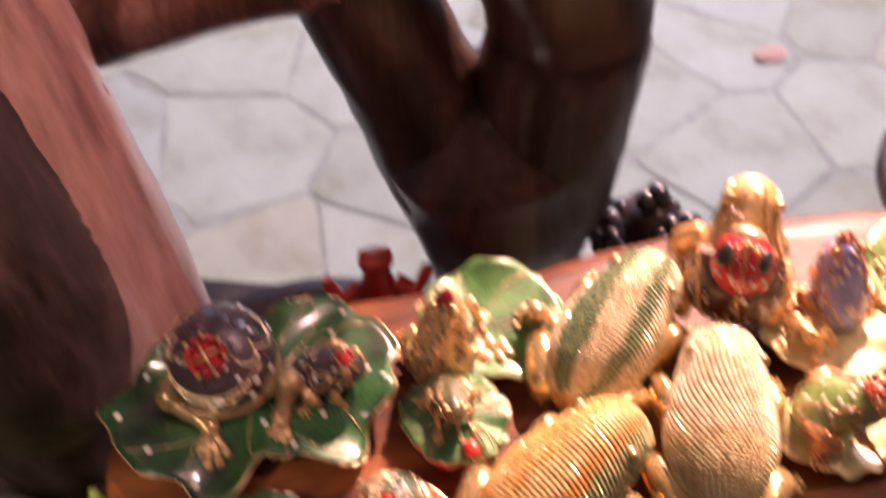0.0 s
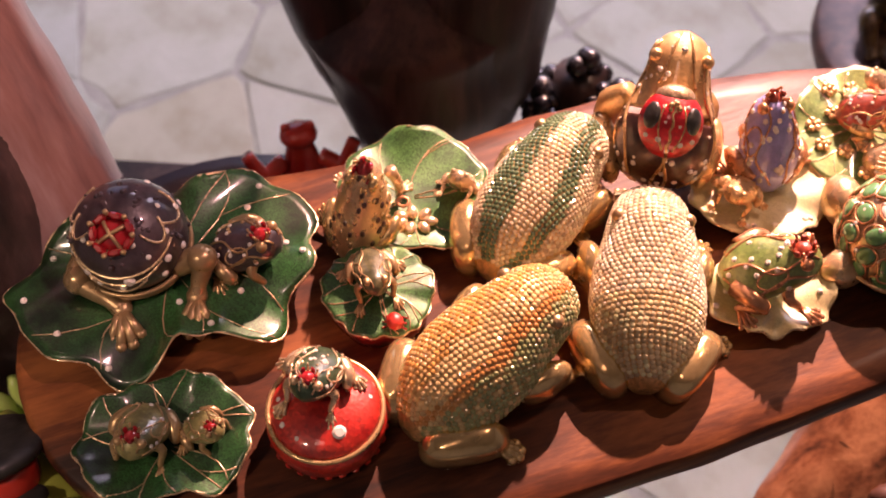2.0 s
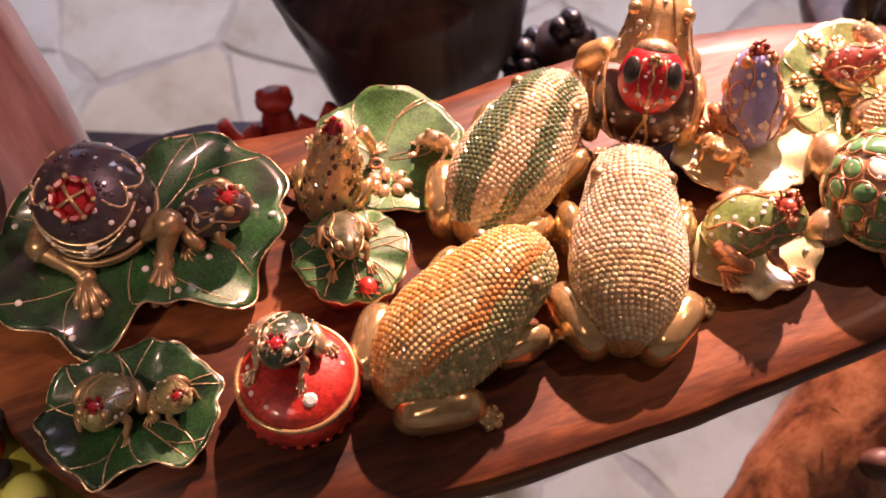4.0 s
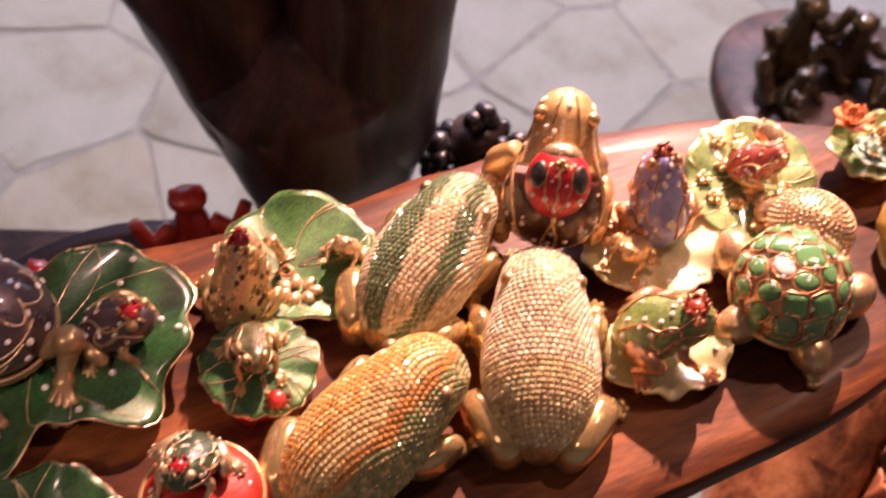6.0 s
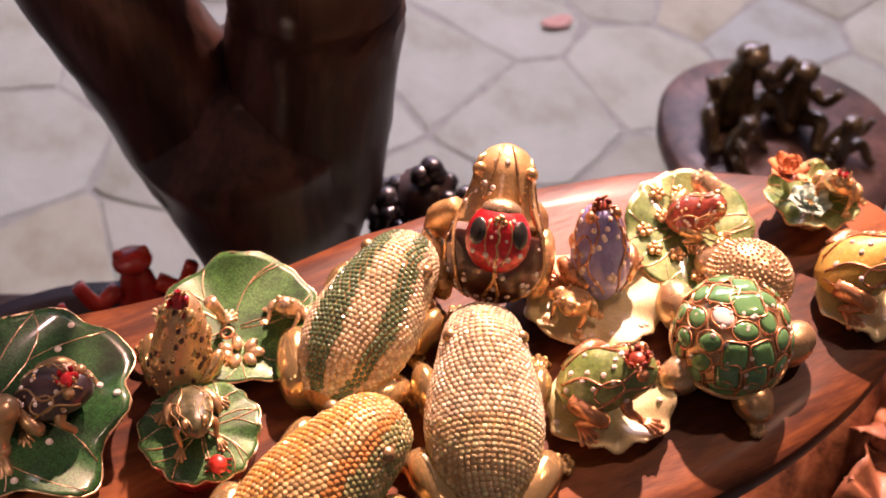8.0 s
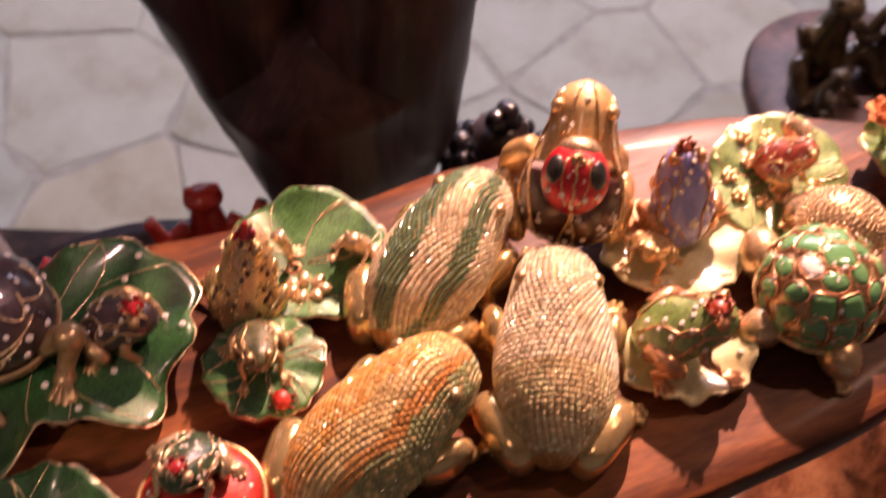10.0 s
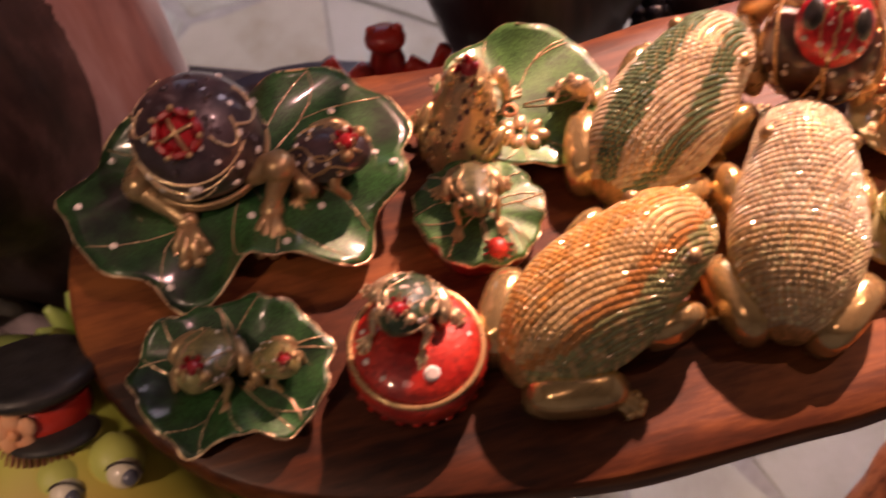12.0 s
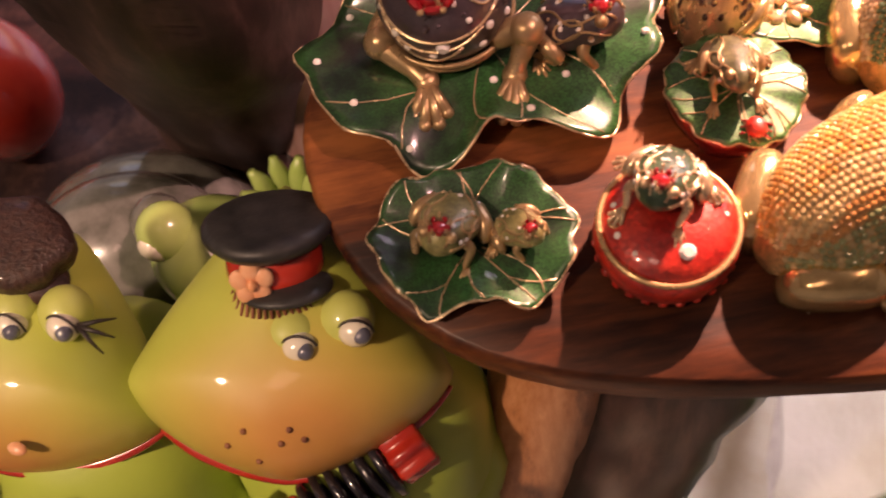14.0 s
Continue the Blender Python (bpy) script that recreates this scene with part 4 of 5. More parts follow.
def ladybird_frog():
    root = thing("ladybird_frog_box", at(68.5, 52), "tall brown enamel frog box carrying a red ladybird on its back", "trinket box")
    m = pose(0, 0, 5 * MM, 40, 0, -9) @ Matrix.Diagonal((0.95, 0.92, 1, 1))
    bm = bmesh.new()
    loft(bm, [s for s in LADY if s[0] <= 30], 32, unit=MM)
    low = part("body", bm, M_BROWN, root)
    low.matrix_local = m
    bm = bmesh.new()
    loft(bm, [s for s in LADY if s[0] >= 29.5], 32, unit=MM)
    head = part("head", bm, M_AMBER, root, "amber enamel head")
    head.matrix_local = m
    bm = bmesh.new()
    for v0, w in ((-1.15, 0.25), (1.15, 0.25), (-1.75, 0.1), (1.75, 0.1), (-0.35, 0.4), (0.4, -0.4)):
        y0, y1 = (2, 60) if abs(v0) > 1 else (1, 14)
        tube(bm, [body_spot(LADY, y, v0 + w * math.sin(y / 9)) * MM * 1.006 for y in np.linspace(y0, y1, 18)], 0.75 * MM, 6)
    part("wire_inlay", bm, M_GOLD, low, "wavy gold wires")
    bm = bmesh.new()
    for k in range(34):
        y = rng.uniform(3, 58)
        v = rng.uniform(-1.9, 1.9)
        if 14 < y < 44 and abs(v) < 0.9:
            continue
        p, nrm = body_normal(LADY, y, v)
        gem(bm, p * MM, nrm, rng.choice((0.7, 0.9, 1.2)) * MM, 8)
    for y, v in ((3, -0.5), (4, 0.55), (6, -1.15), (6.5, 0.05), (7, 1.2), (9, -0.7), (9.5, 0.75), (12, -1.25), (12, 1.3), (11.5, 0.2), (2.5, 0.0)):
        p, nrm = body_normal(LADY, y, v)
        gem(bm, p * MM, nrm, 1.25 * MM, 9)
    part("crystal_setting", bm, M_CRYSTAL, low, "scattered clear rhinestones", smooth=False, kind="stuff")
    for side in (-1, 1):
        bm = bmesh.new()
        ball(bm, Vector((side * 20, 12, 14)) * MM, (6 * MM, 15 * MM, 8 * MM), 16, 10, Euler((radians(25), 0, radians(side * -14))).to_matrix().to_4x4())
        toes(bm, Vector((side * 21, 2, 2.5)) * MM, (side * 0.5, -1), 8 * MM, 1.4 * MM, 4, 0.9)
        part("hind_leg", bm, M_GOLD, root, "gilt hind leg")
        bm = bmesh.new()
        tube(bm, spline([Vector(q) * MM for q in ((side * 12, 25, 32), (side * 18, 27, 24), (side * 20, 26, 12), (side * 19, 30, 3))], 5), (4.5 * MM, 6.0 * MM, 4.5 * MM, 2.8 * MM), 10)
        toes(bm, Vector((side * 19, 31, 2.4)) * MM, (side * 0.3, 1), 8 * MM, 1.3 * MM)
        part("front_leg", bm, M_AMBER, root, "amber enamel front leg")
        bm = bmesh.new()
        ball(bm, body_spot(LADY, 54, side * 1.0) * MM, 3.0 * MM, 12, 8)
        eye = part("eye", bm, M_GOLD, root)
        eye.matrix_local = m
    bm = bmesh.new()
    for v0 in (-0.38, 0.38):
        tube(bm, [body_spot(LADY, y, v0 * (1.5 - (y - 40) / 30)) * MM * 1.006 for y in np.linspace(42, 64, 10)], 0.6 * MM, 6)
    for side in (-1, 1):
        for k in range(5):
            ball(bm, body_spot(LADY, 46 + 2.6 * k, side * (0.7 + 0.08 * k)) * MM, 0.75 * MM, 8, 6)
    part("head_ridge", bm, M_GOLD, head, "raised gold ridges and beads")
    # the ladybird
    bm = bmesh.new()
    ball(bm, Vector((0, 27, 25)) * MM, (12.6 * MM, 14.0 * MM, 9.0 * MM), 32, 20)
    bug = part("ladybird", bm, M_RUBYSHELL, root, "glossy red enamel ladybird with black spots")
    bug.matrix_local = m
    bm = bmesh.new()
    for side in (-1, 1):
        ball(bm, Vector((side * 8.0, 29, 31.0)) * MM, (3.7 * MM, 5.6 * MM, 1.6 * MM), 18, 9, Euler((radians(-6), radians(side * 38), 0)).to_matrix().to_4x4())
    part("black_spot", bm, M_STONEBLACK, bug)
    bm = bmesh.new()
    ball(bm, Vector((0, 37.5, 25)) * MM, (8.0 * MM, 5.4 * MM, 6.4 * MM), 22, 12)
    part("ladybird_head", bm, M_PALEGOLD, bug)
    bm = bmesh.new()
    tube(bm, [Vector((0.5 * math.sin(y), y, 25 + 8.6 * math.sqrt(max(0, 1 - ((y - 27) / 14.5) ** 2)))) * MM for y in np.linspace(13.5, 36, 12)], 0.7 * MM, 6)
    for side in (-1, 1):
        tube(bm, [Vector((side * (1 + 4 * math.sin((y - 14) / 8)), y, 25.1 + 8.5 * math.sqrt(max(0, 1 - ((y - 27) / 14.5) ** 2 - ((1 + 4 * math.sin((y - 14) / 8)) / 13.2) ** 2)))) * MM for y in np.linspace(16, 34, 10)], 0.45 * MM, 6)
    for k in range(5):
        a = 2 * math.pi * k / 5
        ball(bm, Vector((1.8 * math.cos(a), 33 + 1.8 * math.sin(a), 32.4)) * MM, 1.3 * MM, 8, 6)
    part("wire_inlay", bm, M_GOLD, bug, "gold seam and blossom")
    bm = bmesh.new()
    for x, y, r in ((-4, 20, 1.3), (4.5, 19, 1.2), (-9, 21, 1.0), (9, 21, 1.1), (-2.5, 27, 1.0), (3, 26, 1.0), (-4, 33, 0.9), (5, 34, 0.9), (0, 16, 1.1)):
        z = 25 + 8.5 * math.sqrt(max(0, 1 - ((y - 27) / 14.5) ** 2 - (x / 13.2) ** 2))
        gem(bm, Vector((x, y, z)) * MM, (x / 20, (y - 27) / 25, 1), r * MM, 8)
    part("crystal_setting", bm, M_CRYSTAL, bug, "clear stones", smooth=False, kind="stuff")


M_RUBYSHELL = enamel("ladybird_red_enamel", (0.42, 0.006, 0.012), (0.62, 0.02, 0.02), blotch=60, rough=0.08)
ladybird_frog()


def cream_leaf_frog(name, m, radii, frog_m, size, skin_mat, label, leg=M_COPPER, phase=0.0, wave=2.1, front=True):
    root = thing(name, m, label, "trinket box", "cream leaf boxes")
    leaf, spot = lily(root, radii, M_CREAMLEAF, z=4, cup=2.5, wave=wave, lobes=5, phase=phase, veins=0, wire=M_PALEGOLD, rim=0.4)
    bm = bmesh.new()
    for k in range(6):
        gem(bm, spot(rng.uniform(0, 6.28), rng.uniform(0.6, 0.92), 0.3), (0, 0, 1), 1.2 * MM, 8)
    part("crystal_setting", bm, M_CRYSTAL, leaf, "clear rhinestones", smooth=False, kind="stuff")
    mini_frog(root, frog_m, size, skin_mat, leg, dots=22 if front else 44, beads=0, front=front, stone=M_BRICKRED, brow=(0.30, 0.69) if front else (0.42, 0.64), label="crowned enamel frog with rose-gold legs")
    return root


cream_leaf_frog("cream_leaf_box", at(110, 3), (22, 24, 24, 23, 22, 22, 23, 24, 24, 23, 19, 17, 15.5, 15, 17, 20), pose(-3 * MM, 7 * MM, 6 * MM, 4, 0, -98), 33, M_MOSS, "wavy cream leaf with a light green crowned frog")
lilac = cream_leaf_frog("cream_leaf_box", at(113, 52), (24, 26, 27, 27, 26, 26, 27, 28, 30, 30, 27, 24, 22, 22, 22, 23), pose(-3 * MM, 18 * MM, 10 * MM, 28, 0, 14) @ Matrix.Diagonal((0.84, 0.95, 1, 1)), 36, M_LILAC, "wavy cream leaf with an upright lilac frog", phase=1.3, front=False)
mini_frog(lilac, pose(-13 * MM, -6 * MM, 8 * MM, 0, 0, 150), 17, M_GOLD, M_GOLD, with_crown=False, dots=0, stripes=False, label="small golden frog")
cream_leaf_frog("cream_leaf_box", at(222, 52), (22, 23, 23, 24, 23, 22, 22, 23, 22, 21, 19, 18, 17, 17, 19, 21), pose(-3 * MM, 9 * MM, 6 * MM, 4, 0, -98), 36, M_YELLOW, "wavy cream leaf with a yellow crowned frog", phase=0.7)


def lime_leaf():
    root = thing("lily_leaf_box", at(154, 88, 2, 0, 10), "lime green lily leaf with a red frog and gilt blossoms", "trinket box", "lily leaf boxes")
    leaf, spot = lily(root, (26, 27.5, 29, 28.5, 27.5, 27, 26.5, 26.5, 27, 29, 30, 30.5, 29.5, 28.5, 27.5, 26.5), M_LIMELEAF, z=6, cup=2, wave=1.0, lobes=5, veins=12, phase=0.9, wire=M_PALEGOLD)
    mini_frog(root, pose(1 * MM, 3 * MM, 7 * MM, 0, 0, -84), 22, M_BRICKRED, M_GOLD, with_crown=False, dots=26, label="red speckled frog with gilt legs")
    for k in range(9):
        a, f = 1.7 + 0.5 * k, 0.62 + 0.16 * math.sin(2.3 * k)
        bm = bmesh.new()
        p = spot(a, f, 1.2)
        for j in range(5):
            b = 2 * math.pi * j / 5 + k
            ball(bm, p + Vector((2.1 * math.cos(b), 2.1 * math.sin(b), 0.2)) * MM, (1.5 * MM, 1.5 * MM, 1.1 * MM), 8, 6)
        ball(bm, p + Vector((0, 0, 0.9 * MM)), 1.1 * MM, 8, 6)
        part("gilt_blossom", bm, M_GOLD, leaf)
    mini_frog(root, pose(6 * MM, -17 * MM, 7 * MM, 0, 0, -70), 15, M_PALEGOLD, M_PALEGOLD, with_crown=False, dots=0, stripes=False, label="tiny golden frog")
    mini_frog(root, pose(8 * MM, 17 * MM, 7 * MM, 0, 0, 60), 14, M_PALEGOLD, M_PALEGOLD, with_crown=False, dots=0, stripes=False, label="tiny golden frog")


lime_leaf()


def mosaic_frog():
    root = thing("mosaic_frog_box", at(158, 31, 0, -24) @ Matrix.Scale(0.88, 4), "golden frog box with a back of green glass mosaic", "trinket box")
    R = Vector((23.5, 27, 21))
    C = Vector((0, -2, 17))
    bm = bmesh.new()
    ball(bm, C * MM, R * MM, 32, 22)
    shell = part("shell", bm, M_PEBBLE, root, "pebbled gold dome")
    rows = ((0.02, 1, 6.2), (0.45, 6, 5.5), (0.88, 10, 5.3), (1.28, 12, 5.2), (1.62, 13, 4.8))
    for n, (th, count, size) in enumerate(rows):
        for k in range(count):
            a = 2 * math.pi * (k + 0.35 * (n % 2)) / count + 0.4
            d = Vector((math.sin(th) * math.cos(a), math.sin(th) * math.sin(a), math.cos(th)))
            p = C + Vector((R.x * d.x, R.y * d.y, R.z * d.z))
            nrm = Vector((d.x / R.x, d.y / R.y, d.z / R.z)).normalized()
            kind = (k * 7 + n * 3) % 5
            sa, sb = (size, size * 0.92) if kind in (0, 2) else (size * 0.72, size * 0.95)
            bm = bmesh.new()
            pad(bm, p * MM, nrm, a + (0.8 if kind == 3 else 0.1), sa * MM, sb * MM, 1.5 * MM, 5 if kind in (0, 2) else 2)
            part("glass_stone", bm, M_CRYSTAL if (n, k) == (1, 3) else M_EMERALD, shell)
            bm = bmesh.new()
            u = Vector((math.cos(a + 0.1), math.sin(a + 0.1), 0))
            u = (u - nrm * u.dot(nrm)).normalized()
            v = nrm.cross(u)
            pw = 5 if kind in (0, 2) else 2
            ringp = []
            for i in range(24):
                t = 2 * math.pi * i / 24
                c, s = math.cos(t), math.sin(t)
                ringp.append((p + u * math.copysign(abs(c) ** (2 / pw), c) * (sa + 0.5) + v * math.copysign(abs(s) ** (2 / pw), s) * (sb + 0.5) + nrm * 0.5) * MM)
            tube(bm, ringp, [0.42 * MM * (1 + 0.25 * (i % 2)) for i in range(24)], 5, closed=True)
            part("rope_setting", bm, M_COPPER, shell)
    bm = bmesh.new()
    for k in range(60):
        th, a = rng.uniform(0.15, 1.5), rng.uniform(0, 6.28)
        d = Vector((math.sin(th) * math.cos(a), math.sin(th) * math.sin(a), math.cos(th)))
        gem(bm, (C + Vector((R.x * d.x, R.y * d.y, R.z * d.z)) * 1.05) * MM, d, rng.uniform(0.7, 1.3) * MM, 8)
    part("crystal_setting", bm, M_CRYSTAL, shell, "small clear stones between the green ones", smooth=False, kind="stuff")
    bm = bmesh.new()
    ball(bm, Vector((0, 27, 23)) * MM, (18.5 * MM, 17 * MM, 15 * MM), 24, 16)
    ball(bm, Vector((0, 36, 19)) * MM, (12 * MM, 9 * MM, 8 * MM), 20, 12)
    head = part("head", bm, M_PEBBLE, root, "pebbled gold head")
    bm = bmesh.new()
    for k in range(560):
        d = Vector((0, 0, 1 - 1.55 * (k + 0.5) / 560))
        rr, a = math.sqrt(1 - d.z * d.z), k * 2.39996
        d.x, d.y = rr * math.cos(a), rr * math.sin(a)
        ball(bm, Vector((18.5 * d.x, 27 + 17 * d.y, 23 + 15 * d.z)) * MM, 0.85 * MM, 6, 4)
    part("raised_beading", bm, M_PALEGOLD, head, "fine raised gold beading", kind="stuff")
    for side in (-1, 1):
        bm = bmesh.new()
        ball(bm, Vector((side * 11, 33, 30)) * MM, 3 * MM, 12, 8)
        part("eye", bm, M_PEBBLE, head)
        bm = bmesh.new()
        ball(bm, Vector((side * 25, 9, 10)) * MM, (9 * MM, 13 * MM, 10.5 * MM), 18, 11, Euler((0, 0, radians(side * -30))).to_matrix().to_4x4())
        toes(bm, Vector((side * 27, 20, 3)) * MM, (side * 0.5, 1), 9 * MM, 1.8 * MM, 4, 0.9)
        part("front_leg", bm, M_PEBBLE, root, "pebbled gold front leg")
        bm = bmesh.new()
        ball(bm, Vector((side * 15, -24, 8.5)) * MM, (8.5 * MM, 11 * MM, 8.5 * MM), 18, 11, Euler((0, 0, radians(side * 35))).to_matrix().to_4x4())
        toes(bm, Vector((side * 17, -31, 3)) * MM, (side * 0.9, -0.5), 6 * MM, 1.8 * MM, 4, 0.8)
        part("hind_leg", bm, M_PEBBLE, root, "pebbled gold hind leg")
    bm = bmesh.new()
    tube(bm, [(C + Vector((24.5 * math.cos(a), 28 * math.sin(a), -5))) * MM for a in (2 * math.pi * k / 60 for k in range(60))], 1.2 * MM, 8, closed=True)
    part("clasp_ring", bm, M_GOLD, shell)


mosaic_frog()


def petals(bm, centre, r, rings=((0.35, 5, 75), (0.7, 6, 48), (1.0, 7, 22))):
    """A many-petalled blossom: cupped, pointed petals in rings."""
    c = Vector(centre)
    for n, (k, count, up) in enumerate(rings):
        for i in range(count):
            a = 2 * math.pi * (i + 0.5 * n) / count
            e, s = math.cos(radians(up)), math.sin(radians(up))
            out, side = Vector((math.cos(a), math.sin(a), 0)), Vector((-math.sin(a), math.cos(a), 0))
            rows = []
            for f, w in ((0.05, 0.15), (0.35, 0.42), (0.65, 0.46), (0.88, 0.26), (1.0, 0.04)):
                p = c + out * (r * k * f * e + 0.08 * r) + Vector((0, 0, r * k * f * s + 0.1 * r * f * f))
                nrm = (Vector((0, 0, e)) - out * s)
                rows.append([p - side * w * r * k + nrm * 0.12 * r * k, p - nrm * 0.03 * r, p + side * w * r * k + nrm * 0.12 * r * k, p + nrm * 0.04 * r])
            skin(bm, rows)


def lotus_box():
    root = thing("lotus_box", at(210, 102), "gilt lily leaf box with an orange lotus and pale blue blossom", "trinket box")
    lily(root, (19, 20, 20, 21, 20, 19, 19, 20, 21, 20, 19, 18, 17, 17, 18, 19), M_LIMELEAF, z=8, cup=4, wave=1.6, lobes=6, veins=8, wire=M_GOLD)
    bm = bmesh.new()
    disc_profile(bm, [(8 * MM, 0), (10 * MM, 1.5 * MM), (9 * MM, 5 * MM), (12 * MM, 8.5 * MM)], 24)
    part("foot_ring", bm, M_GOLD, root)
    bm = bmesh.new()
    tube(bm, spline([Vector(q) * MM for q in ((-9, 4, 8), (-13, 4, 15), (-15, 3, 22))], 5), 1.6 * MM, 8)
    stem = part("stem", bm, M_MOSS, root, "green enamel stem")
    bm = bmesh.new()
    petals(bm, Vector((-15, 3, 22)) * MM, 9 * MM)
    part("lotus_flower", bm, M_CORAL, stem, "orange lotus blossom")
    bm = bmesh.new()
    petals(bm, Vector((-4, -4, 11)) * MM, 9 * MM, ((0.5, 5, 50), (1.0, 7, 15)))
    part("pale_flower", bm, M_AQUA, root, "pale blue enamel blossom")
    mini_frog(root, pose(9 * MM, 2 * MM, 10 * MM, 10, 0, 150), 20, M_GOLD, M_GOLD, dots=6, stripes=False, label="golden frog")


M_CORAL = paint("coral_enamel", (0.72, 0.24, 0.09), (0.85, 0.42, 0.20), rough=0.35, coat=0.7, scale=200)
M_AQUA = paint("pale_blue_enamel", (0.30, 0.52, 0.46), (0.55, 0.70, 0.62), rough=0.3, coat=0.8, scale=200)
lotus_box()

# ---- round the slab ----
M_REDGLAZE = paint("red_glaze", (0.34, 0.016, 0.010), (0.52, 0.045, 0.022), rough=0.25, coat=0.8, scale=40)
M_DARKDISH = paint("dark_dish_lacquer", (0.014, 0.008, 0.008), (0.035, 0.02, 0.018), rough=0.3, coat=0.5)
M_DARKFRUIT = paint("black_glaze", (0.006, 0.006, 0.009), (0.020, 0.018, 0.026), rough=0.25, coat=0.8, scale=60)
M_OLIVEGLAZE = paint("dark_olive_glaze", (0.035, 0.022, 0.008), (0.11, 0.065, 0.020), rough=0.2, coat=0.9, scale=70)


def ceramic_green():
    """Yellow-green glaze that turns to orange where the blush was sprayed."""
    mat, nt, b = material("yellow_green_glaze")
    attr = nt.nodes.new("ShaderNodeAttribute")
    attr.attribute_name = "tone"
    n = noise_tex(nt, coords(nt), 30, 4)
    var = ramp(nt, n, [(0.3, (0.86, 0.88, 0.80)), (0.7, (1.0, 1.0, 1.0))])
    mixer = nt.nodes.new("ShaderNodeMix")
    mixer.data_type, mixer.blend_type = "RGBA", "MULTIPLY"
    mixer.inputs["Factor"].default_value = 1.0
    nt.links.new(attr.outputs["Color"], mixer.inputs["A"])
    nt.links.new(var, mixer.inputs["B"])
    nt.links.new(mixer.outputs["Result"], b.inputs["Base Color"])
    b.inputs["Roughness"].default_value = 0.5
    b.inputs["Coat Weight"].default_value = 0.3
    b.inputs["Coat Roughness"].default_value = 0.05
    return mat


M_GLAZE = ceramic_green()
M_PLAINGREEN = paint("light_green_glaze", (0.33, 0.48, 0.11), (0.50, 0.62, 0.20), rough=0.25, coat=0.9, scale=20)
M_DEEPGREEN = paint("mid_green_glaze", (0.04, 0.12, 0.025), (0.09, 0.20, 0.045), rough=0.25, coat=0.9, scale=30)
M_GREYGLAZE = paint("grey_green_glaze", (0.035, 0.040, 0.028), (0.25, 0.25, 0.22), rough=0.25, coat=0.9, scale=30)
M_HAT = paint("black_matt_paint", (0.008, 0.009, 0.009), (0.034, 0.033, 0.031), rough=0.5, coat=0.15, scale=110, relief=0.6)
M_BROWNHAT = paint("dark_brown_glaze", (0.022, 0.009, 0.006), (0.075, 0.034, 0.022), rough=0.5, coat=0.25, scale=320, relief=1.0)
M_WHITE = paint("white_glaze", (0.70, 0.66, 0.52), (0.80, 0.76, 0.62), rough=0.2, coat=1.0)
M_IRIS = paint("grey_blue_iris", (0.08, 0.085, 0.12), (0.16, 0.17, 0.22), rough=0.2, coat=1.0, scale=200)
M_INK = paint("dark_line_paint", (0.012, 0.008, 0.006), (0.03, 0.02, 0.015), rough=0.4, coat=0.4)
M_PEACH = paint("peach_glaze", (0.78, 0.34, 0.16), (0.88, 0.52, 0.30), rough=0.3, coat=0.7, scale=120)
M_CHUNK = wood("orange_brown_wood", (0.07, 0.026, 0.013), (0.30, 0.115, 0.05), (0.52, 0.25, 0.12), along=(7, 7, 1.5), rough=0.4, coat=0.25, scale=6)
# brighter version of the orange-brown wood; the light on the prop is in its colour
M_PROP = wood("lit_orange_wood", (0.12, 0.042, 0.018), (0.46, 0.19, 0.075), (0.66, 0.34, 0.17), along=(5, 5, 1), rough=0.4, coat=0.25, scale=6)
M_RUST = paint("rust_red_glaze", (0.13, 0.035, 0.016), (0.40, 0.17, 0.075), rough=0.55, coat=0.15, scale=75, relief=0.8)


def seated_figure(name, m, size, mat, label, arms_up=True, group=""):
    """A small glazed frog figurine sitting upright with raised arms: one plain shape."""
    s = size
    bm = bmesh.new()
    tube(bm, spline([Vector(q) * s for q in ((0, 0, 0.0), (0, 0.02, 0.2), (0, 0.02, 0.45), (0, -0.02, 0.66), (0, -0.06, 0.80))], 5), (0.20 * s, 0.23 * s, 0.18 * s, 0.13 * s, 0.09 * s), 14)
    ball(bm, Vector((0, -0.06, 0.82)) * s, (0.165 * s, 0.17 * s, 0.11 * s), 16, 10)
    for side in (-1, 1):
        ball(bm, Vector((side * 0.10, -0.07, 0.895)) * s, 0.048 * s, 10, 7)
        top = 0.72 if arms_up else 0.30
        tube(bm, spline([Vector(q) * s for q in ((side * 0.16, -0.02, 0.55), (side * 0.34, -0.10, 0.50), (side * 0.46, -0.12, top))], 5), (0.085 * s, 0.07 * s, 0.06 * s), 9)
        tube(bm, spline([Vector(q) * s for q in ((side * 0.14, 0, 0.12), (side * 0.38, -0.16, 0.26), (side * 0.40, -0.34, 0.10), (side * 0.44, -0.46, 0.05))], 5), (0.12 * s, 0.10 * s, 0.07 * s, 0.06 * s), 9)
    ob = part(name, bm, mat)
    ob.matrix_world = m
    return tagged(ob, label=label, category="figurine", group=group)


